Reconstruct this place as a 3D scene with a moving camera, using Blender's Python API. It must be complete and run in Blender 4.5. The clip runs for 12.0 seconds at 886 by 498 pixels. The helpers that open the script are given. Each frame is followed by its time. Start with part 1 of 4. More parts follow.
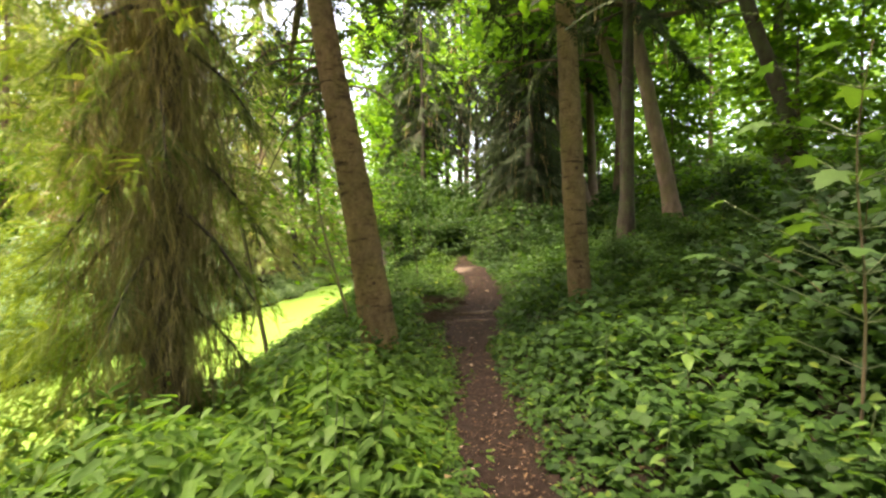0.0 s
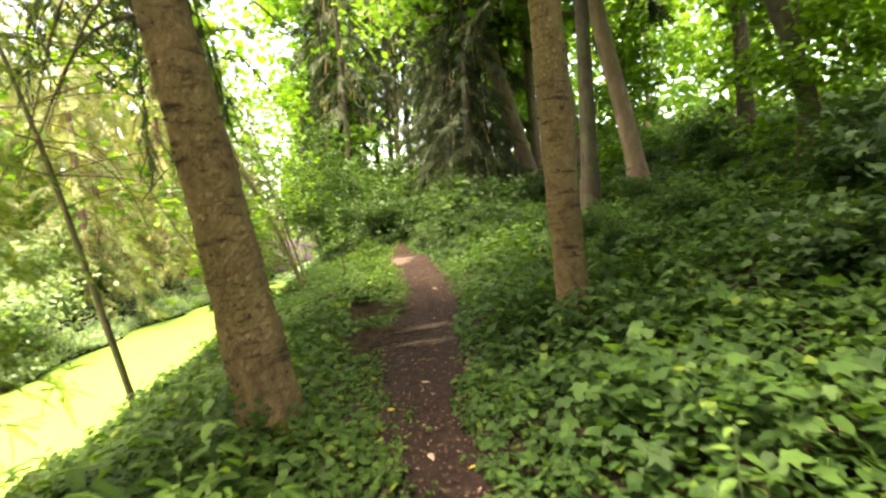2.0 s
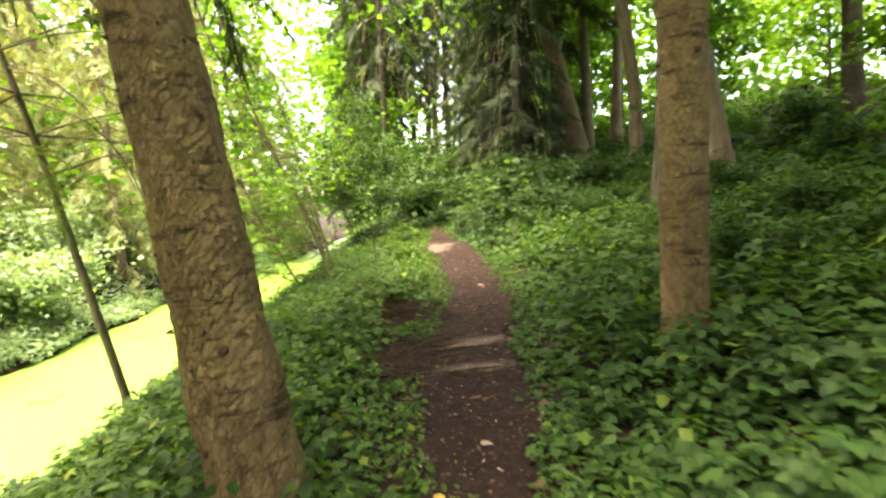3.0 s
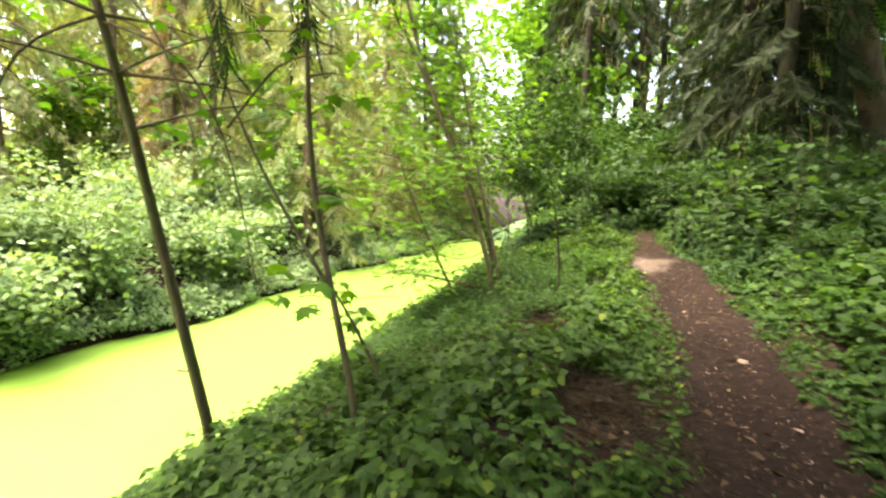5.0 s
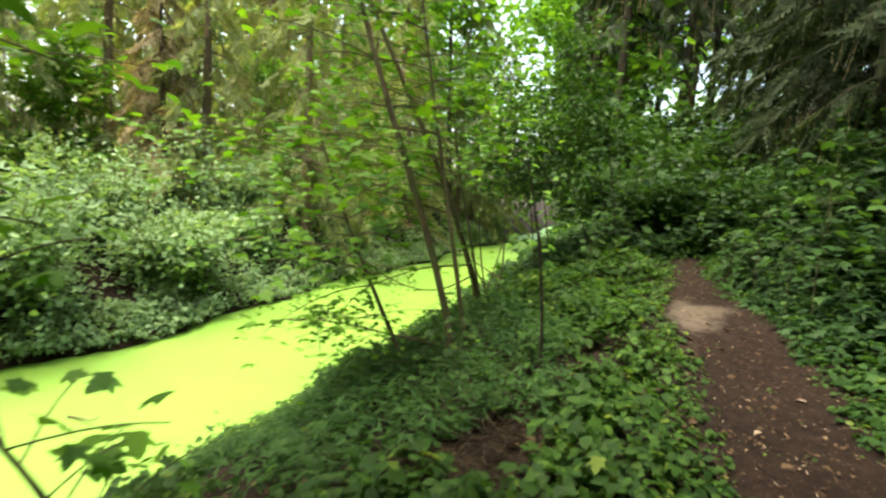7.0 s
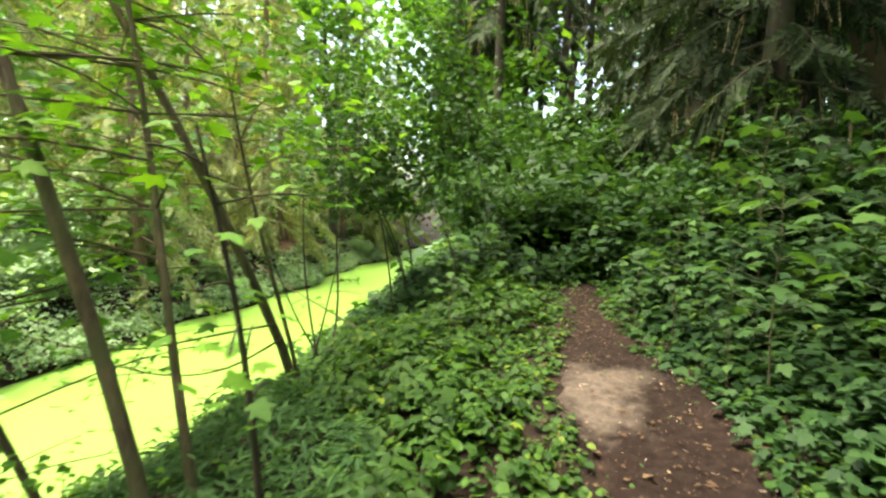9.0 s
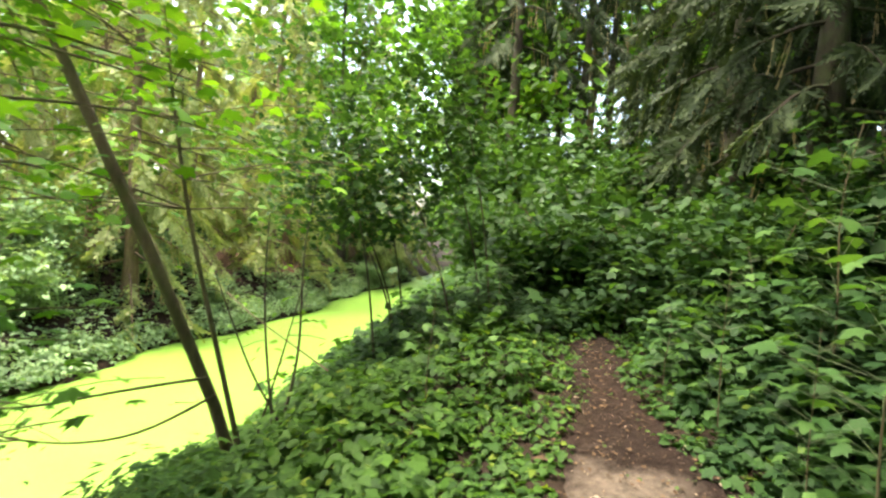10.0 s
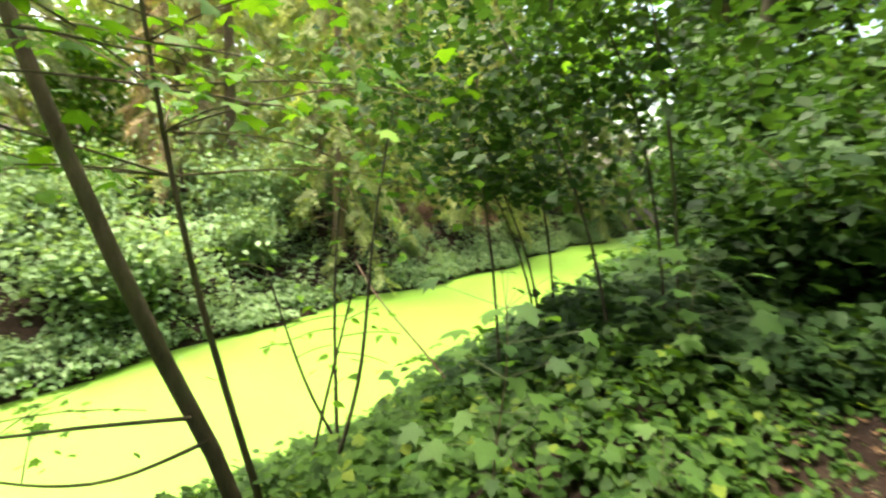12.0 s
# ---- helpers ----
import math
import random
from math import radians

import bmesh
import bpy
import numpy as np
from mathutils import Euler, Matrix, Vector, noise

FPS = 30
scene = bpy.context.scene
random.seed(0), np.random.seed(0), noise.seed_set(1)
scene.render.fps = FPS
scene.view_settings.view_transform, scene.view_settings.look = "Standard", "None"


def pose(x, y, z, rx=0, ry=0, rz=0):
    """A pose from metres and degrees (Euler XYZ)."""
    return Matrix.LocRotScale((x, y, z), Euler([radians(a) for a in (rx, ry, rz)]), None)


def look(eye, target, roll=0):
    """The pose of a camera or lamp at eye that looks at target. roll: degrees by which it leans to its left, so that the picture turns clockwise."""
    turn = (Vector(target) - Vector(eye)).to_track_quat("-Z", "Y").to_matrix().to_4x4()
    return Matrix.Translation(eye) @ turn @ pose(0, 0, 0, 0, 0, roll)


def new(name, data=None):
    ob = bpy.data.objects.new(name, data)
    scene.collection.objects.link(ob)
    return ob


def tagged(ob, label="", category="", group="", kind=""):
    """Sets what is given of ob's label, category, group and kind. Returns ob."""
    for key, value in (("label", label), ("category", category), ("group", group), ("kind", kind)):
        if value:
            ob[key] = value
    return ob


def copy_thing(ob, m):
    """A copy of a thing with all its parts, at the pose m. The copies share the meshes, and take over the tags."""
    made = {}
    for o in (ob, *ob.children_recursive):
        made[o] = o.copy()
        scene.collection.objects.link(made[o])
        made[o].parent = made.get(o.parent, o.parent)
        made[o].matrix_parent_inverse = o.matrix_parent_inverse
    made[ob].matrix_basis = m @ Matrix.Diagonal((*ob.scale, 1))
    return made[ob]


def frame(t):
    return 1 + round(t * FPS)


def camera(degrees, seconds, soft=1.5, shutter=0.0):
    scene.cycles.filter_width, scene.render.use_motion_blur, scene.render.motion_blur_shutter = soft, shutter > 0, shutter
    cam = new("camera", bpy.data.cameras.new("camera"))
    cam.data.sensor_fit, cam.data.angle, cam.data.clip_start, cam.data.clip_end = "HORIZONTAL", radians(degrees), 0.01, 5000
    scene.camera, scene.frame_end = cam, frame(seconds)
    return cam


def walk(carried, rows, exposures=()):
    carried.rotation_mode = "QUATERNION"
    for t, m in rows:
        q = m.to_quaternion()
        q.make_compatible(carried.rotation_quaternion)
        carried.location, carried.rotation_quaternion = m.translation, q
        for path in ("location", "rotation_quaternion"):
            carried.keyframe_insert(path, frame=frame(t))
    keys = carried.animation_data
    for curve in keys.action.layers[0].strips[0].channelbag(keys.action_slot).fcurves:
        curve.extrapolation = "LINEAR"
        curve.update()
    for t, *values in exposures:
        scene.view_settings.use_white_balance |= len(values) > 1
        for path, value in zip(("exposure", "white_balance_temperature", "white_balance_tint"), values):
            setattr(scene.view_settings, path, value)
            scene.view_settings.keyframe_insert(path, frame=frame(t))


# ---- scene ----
cam = camera(84.9, 12.0, soft=2.4, shutter=0.4)
PATH = [
    (0, (0.052, 0.041, 1.556), (0.041, 2.041, 1.55), -0.3),
    (0.5, (0.058, 0.526, 1.567), (0.134, 2.524, 1.543), -0.8),
    (1, (0.109, 1.097, 1.593), (0.361, 3.08, 1.545), -0.8),
    (1.5, (0.115, 1.692, 1.608), (0.216, 3.687, 1.502), -1.8),
    (2, (0.138, 2.362, 1.633), (0.38, 4.345, 1.544), -4.4),
    (2.5, (0.139, 2.988, 1.69), (0.321, 4.975, 1.555), -2.2),
    (2.7, (0.112, 3.227, 1.692), (0.265, 5.216, 1.547), -2.3),
    (4.3, (-0.19, 5.315, 1.812), (-0.444, 7.287, 1.595), 2.1),
    (4.5, (-0.205, 5.48, 1.83), (-0.575, 7.435, 1.631), 2.6),
    (5, (-0.265, 6.054, 1.869), (-0.862, 7.948, 1.631), 2.7),
    (5.5, (-0.311, 6.6, 1.928), (-0.959, 8.483, 1.745), 3.6),
    (6, (-0.288, 7.107, 1.93), (-1.12, 8.903, 1.647), 5.3),
    (6.5, (-0.216, 7.701, 1.958), (-0.961, 9.533, 1.659), 4.0),
    (7, (-0.104, 8.369, 2.002), (-0.834, 10.215, 1.759), 4.2),
    (7.5, (-0.053, 9.058, 2.036), (-0.655, 10.947, 1.772), 2.4),
    (7.7, (-0.019, 9.29, 2.045), (-0.543, 11.203, 1.785), 3.1),
    (9.3, (0.057, 10.85, 2.101), (-0.294, 12.813, 1.951), 1.8),
    (9.5, (0.066, 11.028, 2.1), (-0.388, 12.972, 1.973), 1.4),
    (10, (0.116, 11.446, 2.148), (-0.302, 13.401, 2.081), 4.3),
    (10.5, (0.225, 11.876, 2.194), (-0.267, 13.81, 2.065), 4.8),
    (11, (0.141, 12.351, 2.178), (-0.564, 14.208, 1.944), 2.8),
    (11.5, (0.2, 12.846, 2.253), (-0.707, 14.601, 1.941), 4.7),
    (12, (0.15, 13.253, 2.276), (-1.044, 14.823, 1.944), 2.7),
]
walk(cam, [(r[0], look(*r[1:])) for r in PATH], [(0, 3.3, 8300, 17), (1.5, 3.65, 8600, 18), (2.5, 3.9, 8400, 18), (4.5, 3.7, 7900, 16), (5.5, 3.2, 7700, 11), (6.5, 2.7, 7400, 4), (7.5, 2.45, 7300, 0), (9.5, 3.2, 7200, 5), (10.5, 3.2, 7300, 6), (12, 3.05, 7600, 2)])

# ---- light ----
world = bpy.data.worlds.new("world")
scene.world = world
world.use_nodes = True
wn = world.node_tree
sky = wn.nodes.new("ShaderNodeTexSky")
sky.sky_type = "NISHITA"
sky.sun_disc = False
sky.sun_elevation = radians(73)
sky.sun_rotation = radians(-108)
sky.air_density, sky.dust_density, sky.ozone_density = 1.0, 6.0, 0.6
wn.links.new(sky.outputs[0], wn.nodes["Background"].inputs[0])
wn.nodes["Background"].inputs[1].default_value = 0.15
sun_data = bpy.data.lights.new("sun", "SUN")
sun_data.energy, sun_data.angle, sun_data.color = 1.0, radians(20), (1.0, 0.96, 0.9)
sun = new("sun", sun_data)
sun.matrix_world = look((-20 * math.sin(radians(108)), 20 * math.cos(radians(108)), 20 * math.tan(radians(73))), (0, 0, 0))

# ---- materials ----


def nodes(name):
    m = bpy.data.materials.new(name)
    m.use_nodes = True
    nt = m.node_tree
    return m, nt, nt.nodes["Principled BSDF"]


def ramp(nt, src, stops):
    r = nt.nodes.new("ShaderNodeValToRGB")
    while len(r.color_ramp.elements) < len(stops):
        r.color_ramp.elements.new(0.5)
    for e, (p, c) in zip(r.color_ramp.elements, stops):
        e.position, e.color = p, (*c, 1)
    nt.links.new(src, r.inputs[0])
    return r.outputs[0]


def noise_tex(nt, scale, detail=5, rough=0.6, stretch=(1, 1, 1)):
    co = nt.nodes.new("ShaderNodeTexCoord")
    mp = nt.nodes.new("ShaderNodeMapping")
    mp.inputs["Scale"].default_value = stretch
    n = nt.nodes.new("ShaderNodeTexNoise")
    n.inputs["Scale"].default_value, n.inputs["Detail"].default_value, n.inputs["Roughness"].default_value = scale, detail, rough
    nt.links.new(co.outputs["Object"], mp.inputs[0])
    nt.links.new(mp.outputs[0], n.inputs["Vector"])
    return n.outputs["Fac"]


def mixed(nt, fac, a, b, mode="MIX"):
    m = nt.nodes.new("ShaderNodeMix")
    m.data_type, m.blend_type = "RGBA", mode
    for sock, v in ((m.inputs[0], fac), (m.inputs[6], a), (m.inputs[7], b)):
        if isinstance(v, (int, float)):
            sock.default_value = v
        elif isinstance(v, tuple):
            sock.default_value = (*v, 1)
        else:
            nt.links.new(v, sock)
    return m.outputs[2]


def bumped(nt, p, height, strength, dist):
    b = nt.nodes.new("ShaderNodeBump")
    b.inputs["Strength"].default_value, b.inputs["Distance"].default_value = strength, dist
    nt.links.new(height, b.inputs["Height"])
    nt.links.new(b.outputs[0], p.inputs["Normal"])


def leaf_mat(name, dark, light, odd=None, through_light=0.45, rough=0.6, per="island"):
    """Leaf blades: each differs a little, and lets light through."""
    m, nt, p = nodes(name)
    if per == "island":
        rnd = nt.nodes.new("ShaderNodeNewGeometry").outputs["Random Per Island"]
    else:
        rnd = nt.nodes.new("ShaderNodeObjectInfo").outputs["Random"]
    stops = [(0.0, dark), (0.55, tuple((a + b) / 2 for a, b in zip(dark, light))), (0.95, light)]
    if odd:
        stops.append((1.0, odd))
    c = ramp(nt, rnd, stops)
    n = noise_tex(nt, 0.9, 3)
    c = mixed(nt, 0.55, c, ramp(nt, n, [(0.3, (0.55, 0.6, 0.55)), (0.7, (1.25, 1.2, 1.1))]), "MULTIPLY")
    n2 = noise_tex(nt, 60, 2)
    c = mixed(nt, 0.25, c, ramp(nt, n2, [(0.35, (0.6, 0.6, 0.6)), (0.65, (1.2, 1.2, 1.2))]), "MULTIPLY")
    nt.links.new(c, p.inputs["Base Color"])
    p.inputs["Roughness"].default_value = rough
    p.inputs["Specular IOR Level"].default_value = 0.2
    t = nt.nodes.new("ShaderNodeBsdfTranslucent")
    nt.links.new(mixed(nt, 1.0, c, (1.4, 1.38, 0.55), "MULTIPLY"), t.inputs[0])
    mx = nt.nodes.new("ShaderNodeMixShader")
    mx.inputs[0].default_value = through_light
    nt.links.new(p.outputs[0], mx.inputs[1])
    nt.links.new(t.outputs[0], mx.inputs[2])
    nt.links.new(mx.outputs[0], nt.nodes["Material Output"].inputs[0])
    return m


def bark_mat(name, dark, mid, light, scale=9.0, moss=None, stretch=(1, 1, 0.25), relief=0.02, rings=False):
    m, nt, p = nodes(name)
    n = noise_tex(nt, scale, 8, 0.7, stretch)
    c = ramp(nt, n, [(0.28, dark), (0.5, mid), (0.75, light)])
    big = noise_tex(nt, 1.3, 4)
    c = mixed(nt, 0.6, c, ramp(nt, big, [(0.35, (0.6, 0.6, 0.58)), (0.65, (1.2, 1.15, 1.1))]), "MULTIPLY")
    if moss:
        f = ramp(nt, noise_tex(nt, 2.2, 6, 0.7), [(0.45, (0, 0, 0)), (0.62, (0.75, 0.75, 0.75))])
        c = mixed(nt, f, c, moss)
    if rings:
        ring = noise_tex(nt, 3.0, 6, 0.72, (0.9, 0.9, 4.0))
        c = mixed(nt, ramp(nt, ring, [(0.37, (0.9, 0.9, 0.9)), (0.46, (0, 0, 0))]), c, tuple(0.45 * v for v in dark))
        fiss = noise_tex(nt, 17, 8, 0.75, (1, 1, 0.55))
        c = mixed(nt, ramp(nt, fiss, [(0.36, (0.5, 0.5, 0.5)), (0.48, (0, 0, 0))]), c, dark)
        co = nt.nodes.new("ShaderNodeTexCoord")
        mp = nt.nodes.new("ShaderNodeMapping")
        mp.inputs["Scale"].default_value = (1, 1, 0.6)
        wob = nt.nodes.new("ShaderNodeVectorMath")
        wob.operation = "MULTIPLY_ADD"
        wob.inputs[1].default_value = (0.3, 0.3, 0.2)
        vo = nt.nodes.new("ShaderNodeTexVoronoi")
        vo.feature = "DISTANCE_TO_EDGE"
        vo.inputs["Scale"].default_value = 30
        nt.links.new(co.outputs["Object"], mp.inputs[0])
        nt.links.new(fiss, wob.inputs[0])
        nt.links.new(mp.outputs[0], wob.inputs[2])
        nt.links.new(wob.outputs[0], vo.inputs["Vector"])
        crack = ramp(nt, vo.outputs["Distance"], [(0.0, (0, 0, 0)), (0.1, (1, 1, 1))])
        c = mixed(nt, 0.42, c, ramp(nt, vo.outputs["Distance"], [(0.0, (0.25, 0.22, 0.2)), (0.16, (1.1, 1.08, 1.05))]), "MULTIPLY")
        n = mixed(nt, 0.7, mixed(nt, 0.5, fiss, ring), crack)
    nt.links.new(c, p.inputs["Base Color"])
    p.inputs["Roughness"].default_value = 0.9
    p.inputs["Specular IOR Level"].default_value = 0.2
    bumped(nt, p, n, 1.0, relief)
    return m


def soil_mat(name, dark, mid, light, fleck, worn=()):
    m, nt, p = nodes(name)
    n = noise_tex(nt, 14, 10, 0.7)
    c = ramp(nt, n, [(0.3, dark), (0.5, mid), (0.72, light)])
    big = noise_tex(nt, 1.1, 5)
    c = mixed(nt, 0.7, c, ramp(nt, big, [(0.35, (0.65, 0.63, 0.62)), (0.65, (1.25, 1.2, 1.15))]), "MULTIPLY")
    f = ramp(nt, noise_tex(nt, 55, 3, 0.5), [(0.66, (0, 0, 0)), (0.72, (0.8, 0.8, 0.8))])
    c = mixed(nt, f, c, fleck)
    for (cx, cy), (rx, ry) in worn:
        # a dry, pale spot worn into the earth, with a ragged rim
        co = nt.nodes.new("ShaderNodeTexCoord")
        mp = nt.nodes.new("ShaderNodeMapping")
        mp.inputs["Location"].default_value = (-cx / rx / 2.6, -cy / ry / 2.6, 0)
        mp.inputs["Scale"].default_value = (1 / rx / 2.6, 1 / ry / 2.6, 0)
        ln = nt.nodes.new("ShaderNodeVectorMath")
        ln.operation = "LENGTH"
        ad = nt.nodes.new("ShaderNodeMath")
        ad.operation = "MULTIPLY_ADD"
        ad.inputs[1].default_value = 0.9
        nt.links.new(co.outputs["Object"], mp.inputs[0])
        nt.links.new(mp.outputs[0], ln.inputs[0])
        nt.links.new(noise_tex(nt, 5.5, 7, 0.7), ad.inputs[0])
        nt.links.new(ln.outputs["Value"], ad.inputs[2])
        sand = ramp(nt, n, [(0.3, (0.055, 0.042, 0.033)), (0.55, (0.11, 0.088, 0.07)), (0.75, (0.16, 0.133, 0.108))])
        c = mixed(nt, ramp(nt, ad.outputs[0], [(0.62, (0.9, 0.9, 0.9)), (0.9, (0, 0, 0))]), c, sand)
    nt.links.new(c, p.inputs["Base Color"])
    p.inputs["Roughness"].default_value = 0.95
    p.inputs["Specular IOR Level"].default_value = 0.15
    bumped(nt, p, n, 1.0, 0.03)
    return m


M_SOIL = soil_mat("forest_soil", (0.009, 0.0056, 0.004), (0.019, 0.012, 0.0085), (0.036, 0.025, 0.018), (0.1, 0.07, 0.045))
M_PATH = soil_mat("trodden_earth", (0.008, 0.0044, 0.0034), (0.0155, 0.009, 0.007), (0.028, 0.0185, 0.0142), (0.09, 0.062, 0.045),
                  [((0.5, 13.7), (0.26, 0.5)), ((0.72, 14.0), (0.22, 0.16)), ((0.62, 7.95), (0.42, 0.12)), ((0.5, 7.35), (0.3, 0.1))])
M_BANK = soil_mat("bare_bank", (0.06, 0.035, 0.025), (0.11, 0.065, 0.045), (0.17, 0.11, 0.08), (0.2, 0.14, 0.1))
M_PINE = bark_mat("spruce_bark", (0.11, 0.07, 0.038), (0.29, 0.2, 0.108), (0.41, 0.3, 0.172), 11, (0.28, 0.215, 0.088), (1, 1, 0.6), 0.03, True)
M_PALE = bark_mat("pale_bark", (0.075, 0.052, 0.037), (0.18, 0.125, 0.088), (0.28, 0.2, 0.145), 8, (0.15, 0.13, 0.06))
M_DARKBARK = bark_mat("dark_bark", (0.02, 0.016, 0.012), (0.05, 0.04, 0.03), (0.095, 0.075, 0.057), 10, (0.06, 0.075, 0.03))
M_KNOT = bark_mat("knot_bark", (0.035, 0.022, 0.014), (0.09, 0.055, 0.035), (0.16, 0.1, 0.065), 24, None, (1, 1, 1))
M_STEM = bark_mat("sapling_bark", (0.05, 0.04, 0.025), (0.11, 0.085, 0.055), (0.19, 0.15, 0.1), 14, (0.1, 0.11, 0.045))
M_TWIG = bark_mat("dead_twig", (0.05, 0.035, 0.025), (0.11, 0.08, 0.055), (0.2, 0.155, 0.11), 20)
M_STICK = bark_mat("bleached_wood", (0.2, 0.15, 0.11), (0.34, 0.27, 0.21), (0.48, 0.4, 0.32), 16)
M_GREENSTEM, _nt, _p = nodes("green_stem")
_p.inputs["Base Color"].default_value = (0.09, 0.15, 0.04, 1)
_p.inputs["Roughness"].default_value = 0.6
_c = ramp(_nt, noise_tex(_nt, 20, 4), [(0.3, (0.035, 0.055, 0.02)), (0.7, (0.075, 0.105, 0.035))])
_nt.links.new(_c, _p.inputs["Base Color"])

L_COVER = leaf_mat("ground_cover_leaf", (0.023, 0.062, 0.014), (0.068, 0.15, 0.026), (0.17, 0.235, 0.032))
L_SLOPE = leaf_mat("slope_leaf", (0.02, 0.058, 0.015), (0.056, 0.13, 0.028), (0.13, 0.2, 0.03))
# Bluish maple leaf; the shade over the thickets is put into its colour.
L_THICK_SHADED = leaf_mat("thicket_leaf_shaded", (0.014, 0.042, 0.014), (0.04, 0.092, 0.028), None, 0.35)
L_NETTLE = leaf_mat("nettle_leaf", (0.045, 0.115, 0.02), (0.1, 0.205, 0.035), (0.18, 0.26, 0.036))
L_MAPLE_ONE = leaf_mat("maple_leaf_single", (0.026, 0.072, 0.018), (0.066, 0.14, 0.032), None, 0.4, 0.6, "object")
L_SAPLING = leaf_mat("sapling_leaf", (0.049, 0.140, 0.016), (0.134, 0.280, 0.025), None, 0.4)
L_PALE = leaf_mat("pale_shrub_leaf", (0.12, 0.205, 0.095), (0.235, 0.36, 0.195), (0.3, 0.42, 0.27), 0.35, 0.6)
L_BUSH = leaf_mat("bush_leaf", (0.017, 0.05, 0.015), (0.05, 0.112, 0.028), None, 0.4)
L_CROWN = leaf_mat("tree_leaf", (0.058, 0.156, 0.022), (0.151, 0.312, 0.042), None, 0.4)
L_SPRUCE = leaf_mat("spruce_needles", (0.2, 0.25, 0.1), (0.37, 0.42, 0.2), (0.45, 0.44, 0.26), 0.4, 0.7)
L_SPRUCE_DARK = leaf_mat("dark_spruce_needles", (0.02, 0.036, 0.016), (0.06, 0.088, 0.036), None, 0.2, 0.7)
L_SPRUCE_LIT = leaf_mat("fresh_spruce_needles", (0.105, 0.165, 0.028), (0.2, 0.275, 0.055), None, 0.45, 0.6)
L_SPRUCE_OLD = leaf_mat("old_spruce_needles", (0.06, 0.085, 0.028), (0.15, 0.18, 0.065), None, 0.3, 0.7)
L_DEAD = leaf_mat("dead_needles", (0.2, 0.155, 0.09), (0.46, 0.38, 0.24), None, 0.3, 0.85)
L_HANG = leaf_mat("hanging_dead_twig", (0.11, 0.088, 0.046), (0.3, 0.25, 0.14), None, 0.3, 0.85)
L_FERN = leaf_mat("horsetail", (0.026, 0.074, 0.022), (0.066, 0.14, 0.04), None, 0.35, 0.7)
L_LITTER = leaf_mat("leaf_litter", (0.045, 0.025, 0.015), (0.13, 0.085, 0.05), (0.28, 0.21, 0.13), 0.1, 0.85)

M_POND, _nt, _p = nodes("duckweed")
_n = noise_tex(_nt, 120, 4, 0.6)
_c = ramp(_nt, _n, [(0.3, (0.085, 0.19, 0.018)), (0.5, (0.14, 0.28, 0.028)), (0.7, (0.185, 0.33, 0.045))])
_c = mixed(_nt, 0.5, _c, ramp(_nt, noise_tex(_nt, 0.6, 6, 0.6), [(0.35, (0.8, 0.85, 0.75)), (0.65, (1.15, 1.1, 1.1))]), "MULTIPLY")
_nt.links.new(_c, _p.inputs["Base Color"])
_p.inputs["Roughness"].default_value = 0.55
bumped(_nt, _p, _n, 0.6, 0.01)

# ---- building helpers ----
rng = np.random.default_rng(7)


def mesh_of(name, V, F, mat, smooth=False):
    V, F = np.asarray(V, np.float32), np.asarray(F, np.int32)
    k = F.shape[1]
    me = bpy.data.meshes.new(name)
    me.vertices.add(len(V))
    me.vertices.foreach_set("co", V.ravel())
    me.loops.add(F.size)
    me.loops.foreach_set("vertex_index", F.ravel())
    me.polygons.add(len(F))
    me.polygons.foreach_set("loop_start", np.arange(0, F.size, k, dtype=np.int32))
    me.polygons.foreach_set("loop_total", np.full(len(F), k, np.int32))
    if smooth:
        me.polygons.foreach_set("use_smooth", np.ones(len(F), bool))
    me.materials.append(mat)
    me.update(calc_edges=True)
    return me


def part(name, me, parent=None, label="", kind=""):
    ob = new(name, me)
    if kind:
        ob["kind"] = kind
    if parent is not None:
        ob.parent = parent
    if label:
        ob["label"] = label
    return ob


def thing(name, at, label, category, group="", kind=""):
    ob = new(name)
    ob.location = at
    ob.empty_display_size = 0.1
    return tagged(ob, label, category, group, kind)


def join(*vf):
    Vs, Fs, n = [], [], 0
    for V, F in vf:
        Vs.append(V)
        Fs.append(np.asarray(F) + n)
        n += len(V)
    return np.concatenate(Vs), np.concatenate(Fs)


def unit(a):
    return a / np.maximum(np.linalg.norm(a, axis=-1, keepdims=True), 1e-9)


def tube(points, radii, sides=8, rough=0.0, close=True):
    """A tapered, slightly uneven round stem along points, as quads."""
    P, R = np.asarray(points, float), np.asarray(radii, float)
    T = unit(np.gradient(P, axis=0))
    ref = np.array([1.0, 0, 0]) if abs(T[0][0]) < 0.8 else np.array([0, 1.0, 0])
    A = unit(np.cross(T, ref))
    B = np.cross(T, A)
    ang = np.linspace(0, 2 * np.pi, sides, endpoint=False)
    r = R[:, None] * (1 + rough * rng.normal(size=(len(P), sides)))
    V = P[:, None] + r[..., None] * (np.cos(ang)[None, :, None] * A[:, None] + np.sin(ang)[None, :, None] * B[:, None])
    V = V.reshape(-1, 3)
    i, j = np.meshgrid(np.arange(len(P) - 1), np.arange(sides), indexing="ij")
    a, b = i * sides + j, i * sides + (j + 1) % sides
    F = np.stack([a, b, b + sides, a + sides], -1).reshape(-1, 4)
    if close:
        n = (len(P) - 1) * sides
        V = np.concatenate([V, P[-1:] + T[-1:] * R[-1]])
        k = np.arange(sides)
        F = np.concatenate([F, np.stack([n + k, n + (k + 1) % sides, np.full(sides, len(V) - 1), np.full(sides, len(V) - 1)], -1)])
    return V, F


